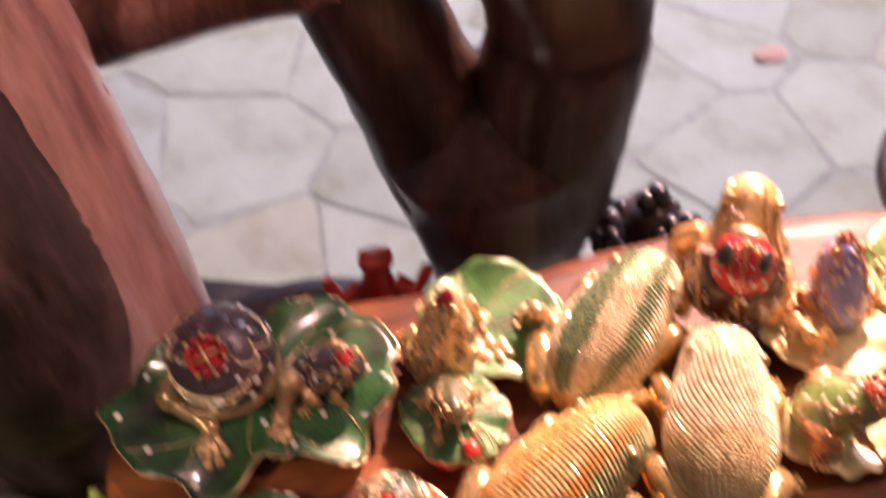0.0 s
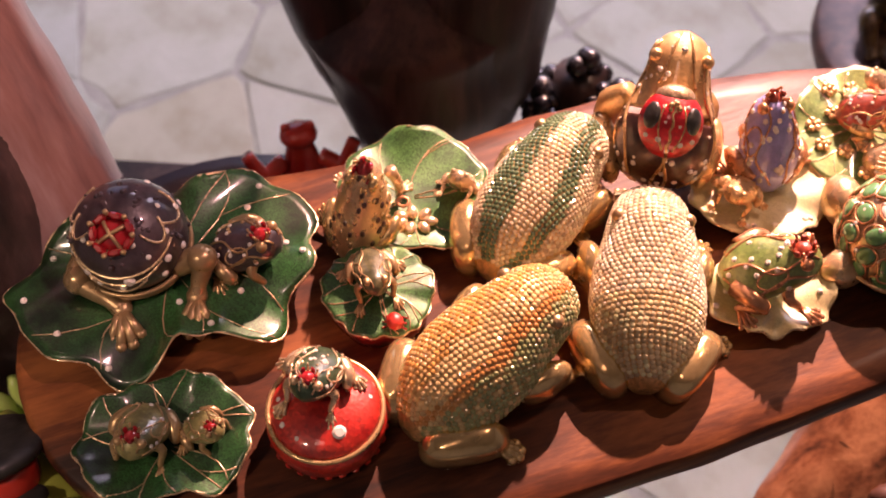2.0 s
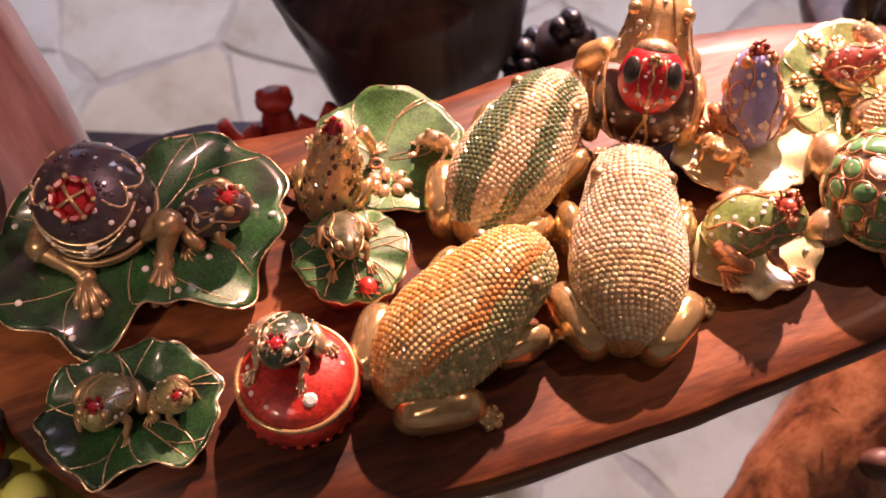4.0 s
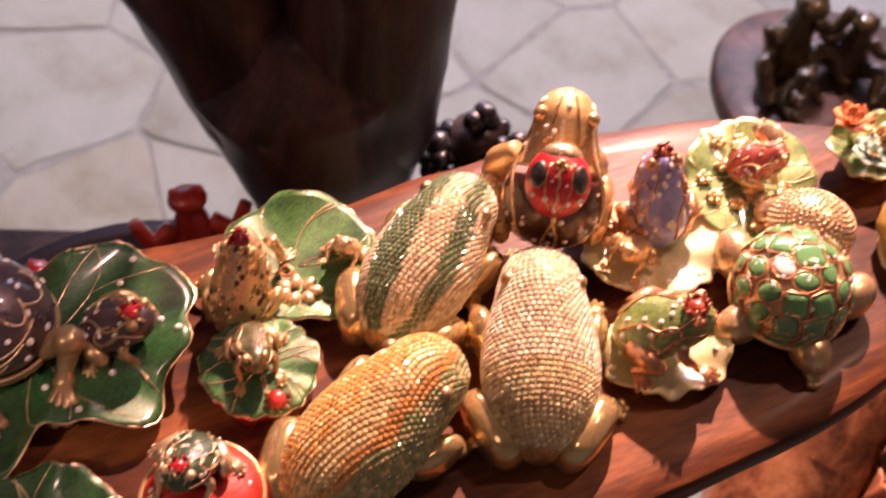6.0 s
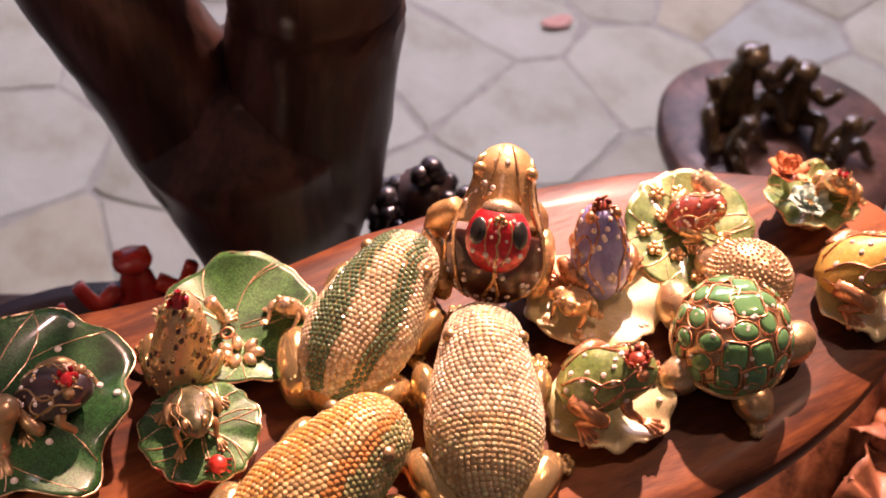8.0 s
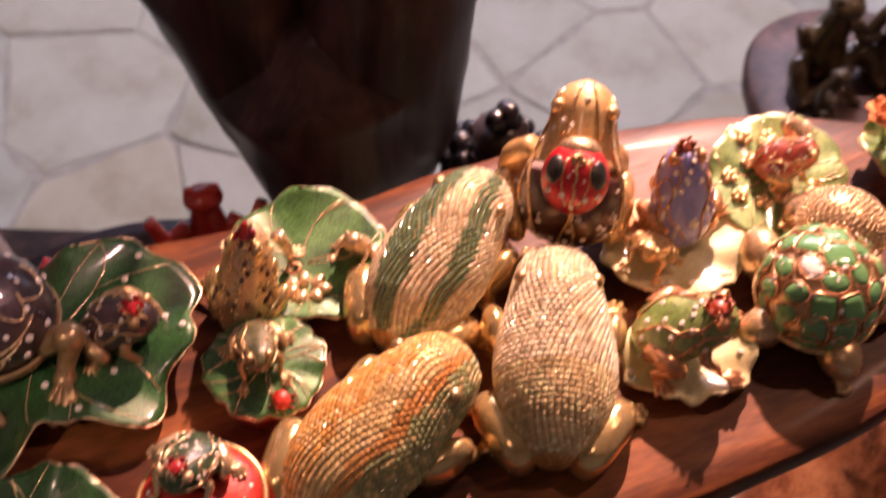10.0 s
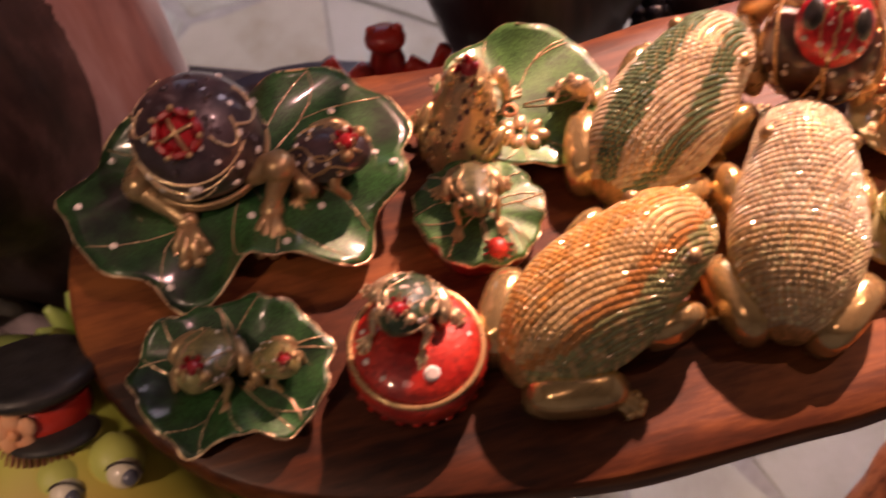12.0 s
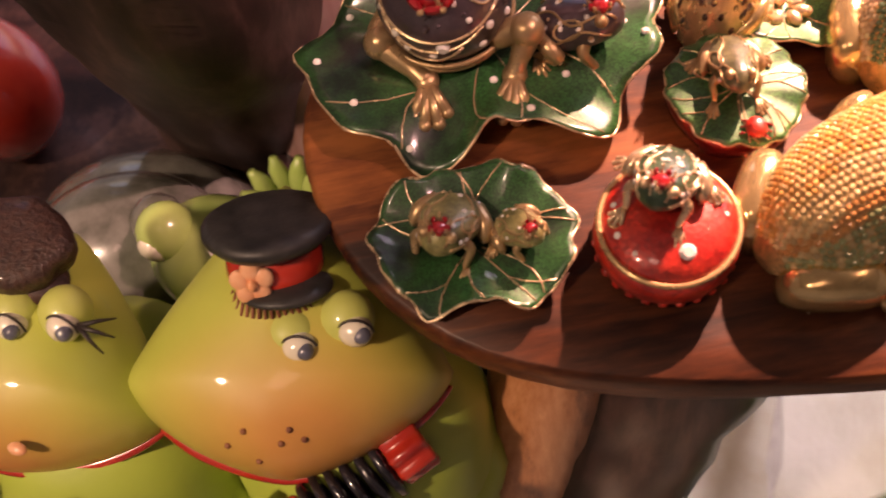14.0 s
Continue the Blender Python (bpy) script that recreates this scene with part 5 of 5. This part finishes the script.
def red_dish():
    root = thing("dark_dish", pose(-0.115, 0.062, 0.43), "dark lacquered dish on a slim wooden stand", "dish")
    bm = bmesh.new()
    disc_profile(bm, [(0.03, 0.0), (0.09, 0.004), (0.114, 0.016), (0.118, 0.022), (0.110, 0.018), (0.08, 0.010), (0.001, 0.008)], 48)
    part("plate", bm, M_DARKDISH, root)
    bm = bmesh.new()
    tube(bm, [(0, 0, 0.002), (0, 0, -0.2), (0, 0, -0.40)], (0.03, 0.025, 0.035), 14)
    disc_profile(bm, [(0.09, -0.42), (0.09, -0.405), (0.03, -0.395)], 28)
    part("stand", bm, M_TRUNK, root)
    for x, y, turn, s in ((-0.103, 0.150, 15, 0.064), (-0.186, 0.122, -30, 0.040), (-0.072, 0.140, 40, 0.036), (-0.140, 0.140, 100, 0.034)):
        seated_figure("red_frog_figurine", pose(x + 0.008, y, 0.440, -20, 0, turn), s, M_REDGLAZE, "small glossy red frog figurine on the dark dish", group="red figurines")


red_dish()


def grape_bunch():
    root = thing("grape_bunch", pose(0.058, 0.232, 0.447), "bunch of glossy black ceramic grapes beside the trunk", "ornament")
    r = random.Random(3)
    for k in range(90):
        bm = bmesh.new()
        ball(bm, (0, 0, 0), 0.0062 * r.uniform(0.85, 1.15), 12, 8)
        g = part("grape", bm, M_DARKFRUIT, root)
        a, f = r.uniform(0, 6.28), math.sqrt(r.random())
        g.location = (0.034 * f * math.cos(a), 0.024 * f * math.sin(a), 0.004 + 0.046 * r.random() * (1.1 - f))
    bm = bmesh.new()
    tube(bm, [(0, 0, 0.03), (0, 0, -0.2), (0, 0.01, -0.447)], (0.016, 0.014, 0.02), 12)
    part("stand", bm, M_TRUNK, root)


grape_bunch()


def stool():
    root = thing("round_stool", pose(0.385, 0.455, 0.0), "round brown wooden stool with a thick dark edge", "stool")
    bm = bmesh.new()
    disc_profile(bm, [(0.075, 0.262), (0.098, 0.266), (0.106, 0.280), (0.108, 0.296), (0.104, 0.300), (0.06, 0.301), (0.001, 0.301)], 56, wobble=lambda a: 1 + 0.03 * math.sin(3 * a + 1))
    part("seat", bm, M_STOOL, root)
    for k in range(3):
        a = 2 * math.pi * k / 3 + 0.4
        bm = bmesh.new()
        tube(bm, [(0.05 * math.cos(a), 0.05 * math.sin(a), 0.27), (0.085 * math.cos(a), 0.085 * math.sin(a), 0.0)], (0.018, 0.014), 12)
        part("leg", bm, M_STOOL, root)


stool()
for x, y, turn, s in ((0.340, 0.478, 20, 0.088), (0.392, 0.474, -25, 0.072), (0.420, 0.425, 35, 0.055), (0.335, 0.428, 60, 0.050)):
    seated_figure("olive_frog_figurine", pose(x, y, 0.302, 0, 0, turn), s, M_OLIVEGLAZE, "dark olive glazed frog figurine on the round stool", group="olive figurines")


def tilted_branch():
    root = thing("support_branch", pose(0.237, 0.05, 0), "orange-brown wooden branch running below the slab", "branch")
    bm = bmesh.new()
    tube(bm, spline([(0.075, 0.12, 0.50), (0.015, 0.035, 0.45), (-0.027, -0.025, 0.40), (-0.065, -0.09, 0.32), (-0.10, -0.15, 0.16), (-0.12, -0.19, -0.01)], 6), (0.030, 0.035, 0.036, 0.036, 0.038, 0.045), 24, rough=0.16)
    part("stem", bm, M_CHUNK, root)
    for q, rr in (((-0.020, -0.050, 0.428), 0.012), ((-0.052, -0.088, 0.362), 0.009)):
        bm = bmesh.new()
        ball(bm, q, (rr, rr * 0.7, rr * 0.8), 14, 9)
        part("knot", bm, M_STOOL, root, "dark knot in the wood")
    root = thing("support_branch", pose(-0.11, -0.09, 0), "orange-brown wooden prop under the slab, coloured as if lit", "branch")
    bm = bmesh.new()
    tube(bm, spline([(0.035, 0.03, 0.54), (0.026, 0.006, 0.46), (0.014, -0.010, 0.40), (0.004, -0.014, 0.30), (0.0, -0.02, -0.01)], 6), (0.020, 0.022, 0.025, 0.026, 0.03), 18, rough=0.12)
    part("stem", bm, M_PROP, root)
    bm = bmesh.new()
    ball(bm, (0.012, -0.034, 0.405), (0.010, 0.006, 0.013), 14, 9)
    part("knot", bm, M_STOOL, root, "dark knot in the wood")


tilted_branch()


def rust_leaves():
    """A heap of crumpled rust-red ceramic leaves lower down beside the slab's end."""
    root = thing("leaf_heap", pose(0.300, 0.072, 0.42), "heap of crumpled rust-red ceramic leaves on a wooden prop", "ornament")
    r = random.Random(5)
    for k in range(34):
        bm = bmesh.new()
        R = r.uniform(0.016, 0.030)
        ph = r.uniform(0, 6)
        rows = []
        for f, dz in ((0.02, -0.0012), (0.5, -0.0012), (0.8, -0.0010), (1.0, -0.0005), (1.0, 0.0005), (0.8, 0.0010), (0.5, 0.0012), (0.02, 0.0012)):
            rows.append([Vector((R * f * math.cos(a) * (1 + f * (0.22 * math.cos(5 * a + ph) + 0.10 * math.cos(11 * a))), R * f * 0.75 * math.sin(a) * (1 + 0.12 * f * math.cos(9 * a + ph)), dz + R * f * (0.26 * f * math.sin(3 * a + ph) + 0.10 * math.sin(7 * a + 2 * ph)))) for a in (2 * math.pi * i / 44 for i in range(44))])
        skin(bm, rows)
        lf = part("leaf", bm, M_RUST, root)
        lf.matrix_local = pose(r.uniform(-0.055, 0.065), r.uniform(-0.055, 0.055), 0.012 + 0.050 * r.random(), r.uniform(-50, 50), r.uniform(-50, 50), r.uniform(0, 360))
    bm = bmesh.new()
    disc_profile(bm, [(0.02, -0.42), (0.02, -0.03), (0.050, -0.012), (0.054, 0.0), (0.045, 0.004), (0.001, 0.004)], 32)
    part("stand", bm, M_STOOL, root)


rust_leaves()


def low_table():
    root = thing("low_table", pose(-0.27, -0.10, 0), "plain dark wooden low table beside the slab", "table")
    bm = bmesh.new()
    box(bm, (-0.45, -0.17, 0.34), (0.165, 0.34, 0.36))
    top = part("tabletop", bm, M_TRUNK, root, smooth=False)
    for x, y in ((-0.42, -0.14), (0.135, -0.14), (-0.42, 0.31), (0.135, 0.31)):
        bm = bmesh.new()
        box(bm, (x - 0.015, y - 0.015, 0.0), (x + 0.015, y + 0.015, 0.338))
        part("leg", bm, M_TRUNK, root, smooth=False)


low_table()


def toned(bm, tone):
    """Lays a tone on every corner from its place."""
    layer = bm.loops.layers.float_color.new("tone")
    for f in bm.faces:
        for lo in f.loops:
            lo[layer] = (*tone(lo.vert.co), 1)


def ceramic_frog(m, label, blush=(0.010, -0.020), eyes=(0.015, 0.014), back=0.064):
    """A glazed frog with a broad lozenge head, bulging lids, hat and squeeze-box."""
    root = thing("ceramic_frog", m, label, "ceramic frog", "ceramic frogs")
    green, orange, pale = (0.49, 0.55, 0.09), (0.66, 0.31, 0.08), (0.52, 0.58, 0.14)

    def face(p):
        d = math.hypot((p.x - blush[0]) / 0.050, (p.y - blush[1]) / 0.036)
        k = max(0.0, min(1.0, 1.22 - d)) if p.z > -0.012 else 0.15
        return tuple(g * (1 - k) + o * k for g, o in zip(green, orange))

    def outline(a):
        c, s = math.cos(a), math.sin(a)
        p, depth = (1.16, back) if s > 0 else (1.5, 0.033)
        r = 1.0 / ((abs(c) ** p + abs(s) ** p) ** (1 / p))
        return Vector((0.0535 * r * c, depth * r * s, 0))

    # head: a lozenge in plan with a rounded chin, domed above, flatter below
    bm = bmesh.new()
    rows, seg = [], 64
    for th in np.linspace(-1.45, 1.5, 22):
        k = math.cos(th) ** (0.75 if th > 0 else 0.5)
        rows.append([outline(2 * math.pi * i / seg) * k + Vector((0, 0, (0.034 if th > 0 else 0.014) * math.sin(th))) for i in range(seg)])
    skin(bm, rows)
    toned(bm, face)
    head = part("head", bm, M_GLAZE, root, "yellow-green glazed head with an orange blush")
    head.matrix_local = pose(0, 0, 0, 16)
    bm = bmesh.new()
    pts = [outline(math.pi * (1.04 + 0.92 * i / 39)) + Vector((0, 0, -0.0015)) for i in range(40)]
    tube(bm, pts, (0.0014, 0.0030, 0.0016, 0.0026, 0.0014), 8)
    part("mouth", bm, M_REDGLAZE, head, "thin red mouth line")
    for x, y in ((-0.014, -0.021), (-0.005, -0.026), (0.003, -0.021), (-0.008, -0.017), (0.006, -0.017), (0.010, -0.020)):
        bm = bmesh.new()
        rho = ((abs(x) / 0.0535) ** 1.5 + (abs(y) / 0.033) ** 1.5) ** (1 / 1.5)
        z = 0.034 * math.sqrt(1 - min(0.99, rho) ** 2.667)
        ball(bm, (x, y, z), 0.0011, 8, 6)
        part("freckle", bm, M_RUST, head)
    for side in (-1, 1):
        ex, ey = eyes[0] + side * 0.0085, eyes[1] + side * 0.002
        bm = bmesh.new()
        ball(bm, (ex, ey, 0.0275), (0.0086, 0.0086, 0.0078), 18, 12)
        toned(bm, lambda p: pale)
        lid = part("eyelid", bm, M_GLAZE, head)
        bm = bmesh.new()
        ball(bm, (ex + 0.0030, ey - 0.0045, 0.0312), (0.0054, 0.0050, 0.0053), 18, 12)
        eye = part("eyeball", bm, M_WHITE, lid)
        bm = bmesh.new()
        ball(bm, (ex + 0.0052, ey - 0.0062, 0.0340), (0.0029, 0.0029, 0.0026), 14, 9)
        part("iris", bm, M_IRIS, eye)
        bm = bmesh.new()
        tube(bm, [Vector((ex + 0.0030 + 0.0056 * math.cos(a), ey - 0.0045 + 0.0036 * math.sin(a) - 0.001, 0.0312 + 0.0049 * math.sin(a))) for a in np.linspace(0.1, 3.0, 14)], 0.0005, 5)
        part("lid_line", bm, M_INK, lid)
    for k in range(3):
        bm = bmesh.new()
        tube(bm, [(eyes[0] - 0.019, eyes[1] - 0.007 - 0.003 * k, 0.0305), (eyes[0] - 0.027, eyes[1] - 0.008 - 0.005 * k, 0.0275), (eyes[0] - 0.034, eyes[1] - 0.010 - 0.006 * k, 0.0225)], (0.0005, 0.0003, 0.0002), 5)
        part("lash", bm, M_INK, head)
    # trunk of the figure
    bm = bmesh.new()
    disc_profile(bm, [(0.050, -0.19), (0.056, -0.17), (0.054, -0.10), (0.046, -0.03), (0.030, -0.006)], 36, centre=(0.016, 0.0))
    toned(bm, lambda p: (0.40, 0.52, 0.07))
    part("body", bm, M_GLAZE, root)
    for side in (-1, 1):
        bm = bmesh.new()
        tube(bm, spline([(side * 0.034, 0.0, -0.035), (side * 0.055, -0.012, -0.07), (side * 0.034, -0.046, -0.062)], 6), (0.015, 0.014, 0.011), 14)
        toes(bm, Vector((side * 0.034, -0.046, -0.060)), (-side * 0.9, -0.5), 0.016, 0.0042, 4, 1.0, lift=-0.055)
        toned(bm, lambda p: (0.40, 0.52, 0.07))
        part("arm", bm, M_GLAZE, root)
    return root, head


def captain_hat(head):
    bm = bmesh.new()
    disc_profile(bm, [(0.0165, 0.0), (0.0175, 0.004), (0.0165, 0.013)], 40)
    band = part("hat_band", bm, M_REDGLAZE, head, "red band of the hat")
    band.matrix_local = pose(0.001, 0.031, 0.022, -50, 4, 4) @ Matrix.Diagonal((0.88, 0.88, 1, 1))
    bm = bmesh.new()
    disc_profile(bm, [(0.015, 0.011), (0.0212, 0.0145), (0.0235, 0.0170), (0.0232, 0.0192), (0.0205, 0.0206), (0.012, 0.0200), (0.001, 0.0203)], 44, wobble=lambda a: 1 + 0.02 * math.sin(3 * a))
    part("hat_crown", bm, M_HAT, band, "flat matt black hat crown")
    bm = bmesh.new()
    ball(bm, (0.004, -0.012, 0.0012), (0.0165, 0.013, 0.003), 24, 10)
    part("hat_peak", bm, M_HAT, band, "black hat peak")
    bm = bmesh.new()
    for k in range(5):
        a = 2 * math.pi * k / 5 + 0.3
        ball(bm, Vector((-0.006 + 0.0042 * math.cos(a), -0.0185, 0.0075 + 0.0042 * math.sin(a))), (0.0036, 0.0016, 0.0036), 12, 8)
    flower = part("hat_flower", bm, M_PEACH, band, "peach-coloured flower")
    bm = bmesh.new()
    ball(bm, (-0.006, -0.0202, 0.0075), 0.0020, 10, 7)
    part("flower_eye", bm, M_CORAL, flower)
    bm = bmesh.new()
    for k in range(22):
        a = 3.4 + 0.11 * k
        tube(bm, [Vector((0.0175 * math.cos(a), 0.0175 * math.sin(a), 0.001)), Vector((0.0215 * math.cos(a + 0.06), 0.0215 * math.sin(a + 0.06), -0.004))], 0.0007, 5)
    part("hair_fringe", bm, M_RUST, band, "short scratched brown hair fringe")


def flat_cap(head):
    bm = bmesh.new()
    disc_profile(bm, [(0.024, -0.002), (0.031, 0.003), (0.0345, 0.009), (0.034, 0.0135), (0.029, 0.0165), (0.015, 0.0172), (0.001, 0.0168)], 44, wobble=lambda a: 1 + 0.035 * math.sin(5 * a) + 0.02 * math.sin(9 * a))
    cap = part("cap", bm, M_BROWNHAT, head, "dark brown flat cap")
    cap.matrix_local = pose(-0.004, 0.036, 0.022, -26) @ Matrix.Diagonal((0.62, 0.50, 0.8, 1))
    bm = bmesh.new()
    ball(bm, (0.002, -0.012, 0.001), (0.033, 0.022, 0.0065), 36, 12)
    part("cap_peak", bm, M_BROWNHAT, cap)


def squeeze_box(root, m):
    ob = None
    for x in (-0.030, 0.030):
        bm = bmesh.new()
        rows = []
        for dx, k in ((-0.009, 0.9), (-0.0075, 1.0), (0.0075, 1.0), (0.009, 0.9)):
            rows.append([Vector((x + dx, 0.0125 * k * (1 + 0.13 * math.cos(8 * a)) * math.cos(a), 0.0155 * k * (1 + 0.13 * math.cos(8 * a)) * math.sin(a))) for a in (2 * math.pi * i / 48 for i in range(48))])
        rows = [[sum(rows[0], Vector()) / 48 + (p - sum(rows[0], Vector()) / 48) * 0.05 for p in rows[0]]] + rows + [[sum(rows[-1], Vector()) / 48 + (p - sum(rows[-1], Vector()) / 48) * 0.05 for p in rows[-1]]]
        skin(bm, rows)
        end = part("squeeze_box_end", bm, M_REDGLAZE, ob or root, "red scalloped end of a squeeze-box")
        if ob is None:
            ob = end
            ob.matrix_local = m
    for k in range(6):
        bm = bmesh.new()
        disc_profile(bm, [(0.010, -0.0030), (0.0165, -0.0014), (0.0165, 0.0014), (0.010, 0.0030)], 24)
        fold = part("bellows_fold", bm, M_DARKFRUIT, ob)
        fold.matrix_local = pose(-0.0175 + 0.007 * k, 0, 0.002 * math.sin(k), 0, 90, 0)


player, player_head = ceramic_frog(pose(-0.157, -0.103, 0.552, 0, 0, 14), "yellow-green ceramic frog with a black hat and squeeze-box")
captain_hat(player_head)
squeeze_box(player, pose(0.019, -0.034, -0.014, 20, -8, 34) @ Matrix.Scale(0.74, 4))
fellow, fellow_head = ceramic_frog(pose(-0.246, -0.119, 0.548, 0, 0, -4), "yellow-green ceramic frog wearing a brown flat cap", blush=(0.010, -0.034), eyes=(0.012, 0.022), back=0.050)
flat_cap(fellow_head)


def nostrils_and_lashes(head):
    for x in (-0.002, 0.020):
        bm = bmesh.new()
        ball(bm, (x, -0.020, 0.0292), (0.0034, 0.0021, 0.0014), 14, 8)
        part("nostril", bm, M_PEACH, head, "small rounded nostril")
    for k in range(3):
        a = 0.5 - 0.55 * k
        bm = bmesh.new()
        tube(bm, [(0.029, 0.021, 0.0335), (0.029 + 0.006 * math.cos(a), 0.021 + 0.006 * math.sin(a), 0.0325), (0.029 + 0.011 * math.cos(a), 0.021 + 0.011 * math.sin(a), 0.0295)], (0.0010, 0.0007, 0.0003), 6)
        part("lash", bm, M_INK, head)


nostrils_and_lashes(fellow_head)
squeeze_box(fellow, pose(0.024, -0.050, -0.050, 20, -6, 4))


def leafy_frog():
    root = thing("green_frog_figurine", pose(-0.222, -0.035, 0.36), "plain light green glazed frog figurine on the low table", "figurine")
    bm = bmesh.new()
    disc_profile(bm, [(0.026, 0.0), (0.030, 0.02), (0.026, 0.07), (0.020, 0.10)], 28)
    ball(bm, (0, -0.004, 0.125), (0.030, 0.026, 0.026), 24, 16)
    for side in (-1, 1):
        ball(bm, (side * 0.017, -0.006, 0.146), 0.0125, 16, 10)
    part("body", bm, M_PLAINGREEN, root)
    for side in (-1, 1):
        bm = bmesh.new()
        ball(bm, (side * 0.019, -0.0145, 0.146), (0.007, 0.005, 0.0075), 14, 9)
        part("eye", bm, M_WHITE, root)
    root = thing("leaf_tuft", pose(-0.206, -0.004, 0.36), "tuft of pale green ceramic leaves on the low table", "ornament")
    for k in range(9):
        a = 2 * math.pi * k / 9
        bm = bmesh.new()
        tube(bm, spline([(0.004 * math.cos(a), 0.004 * math.sin(a), 0.0), (0.007 * math.cos(a), 0.007 * math.sin(a), 0.07), (0.012 * math.cos(a), 0.012 * math.sin(a), 0.115), (0.017 * math.cos(a), 0.017 * math.sin(a), 0.126)], 5), (0.004, 0.005, 0.005, 0.002), 8)
        part("leaf", bm, M_PLAINGREEN, root)


leafy_frog()


def grey_frog():
    root = thing("grey_frog_figurine", pose(-0.285, -0.015, 0.36, 0, 0, 20), "mottled grey-green glazed frog figurine on the low table", "figurine")
    bm = bmesh.new()
    ball(bm, (0, 0.0, 0.055), (0.060, 0.048, 0.055), 30, 20)
    ball(bm, (0.004, -0.022, 0.100), (0.046, 0.036, 0.034), 28, 18)
    body = part("body", bm, M_GREYGLAZE, root)
    for side in (-1, 1):
        bm = bmesh.new()
        tube(bm, spline([(side * 0.045, -0.01, 0.06), (side * 0.066, -0.03, 0.05), (side * 0.052, -0.055, 0.02), (side * 0.05, -0.07, 0.008)], 5), (0.020, 0.017, 0.012, 0.009), 12)
        part("leg", bm, M_GREYGLAZE, root)
        bm = bmesh.new()
        ball(bm, (side * 0.026, -0.026, 0.130), 0.012, 14, 9)
        part("eye", bm, M_GREYGLAZE, root)
    bm = bmesh.new()
    ball(bm, (-0.413, 0.062, 0.410), (0.036, 0.036, 0.050), 28, 18)
    tagged(part("red_ornament", bm, M_REDGLAZE), "round glossy red ornament on the low table", "ornament")


grey_frog()


def green_sprout():
    root = thing("green_ornament", pose(0.108, -0.055, 0), "tall green glazed ornament standing below the slab", "ornament")
    bm = bmesh.new()
    disc_profile(bm, [(0.05, 0.0), (0.04, 0.05), (0.030, 0.20), (0.030, 0.30), (0.024, 0.36), (0.012, 0.395), (0.001, 0.405)], 30)
    part("body", bm, M_DEEPGREEN, root)


green_sprout()
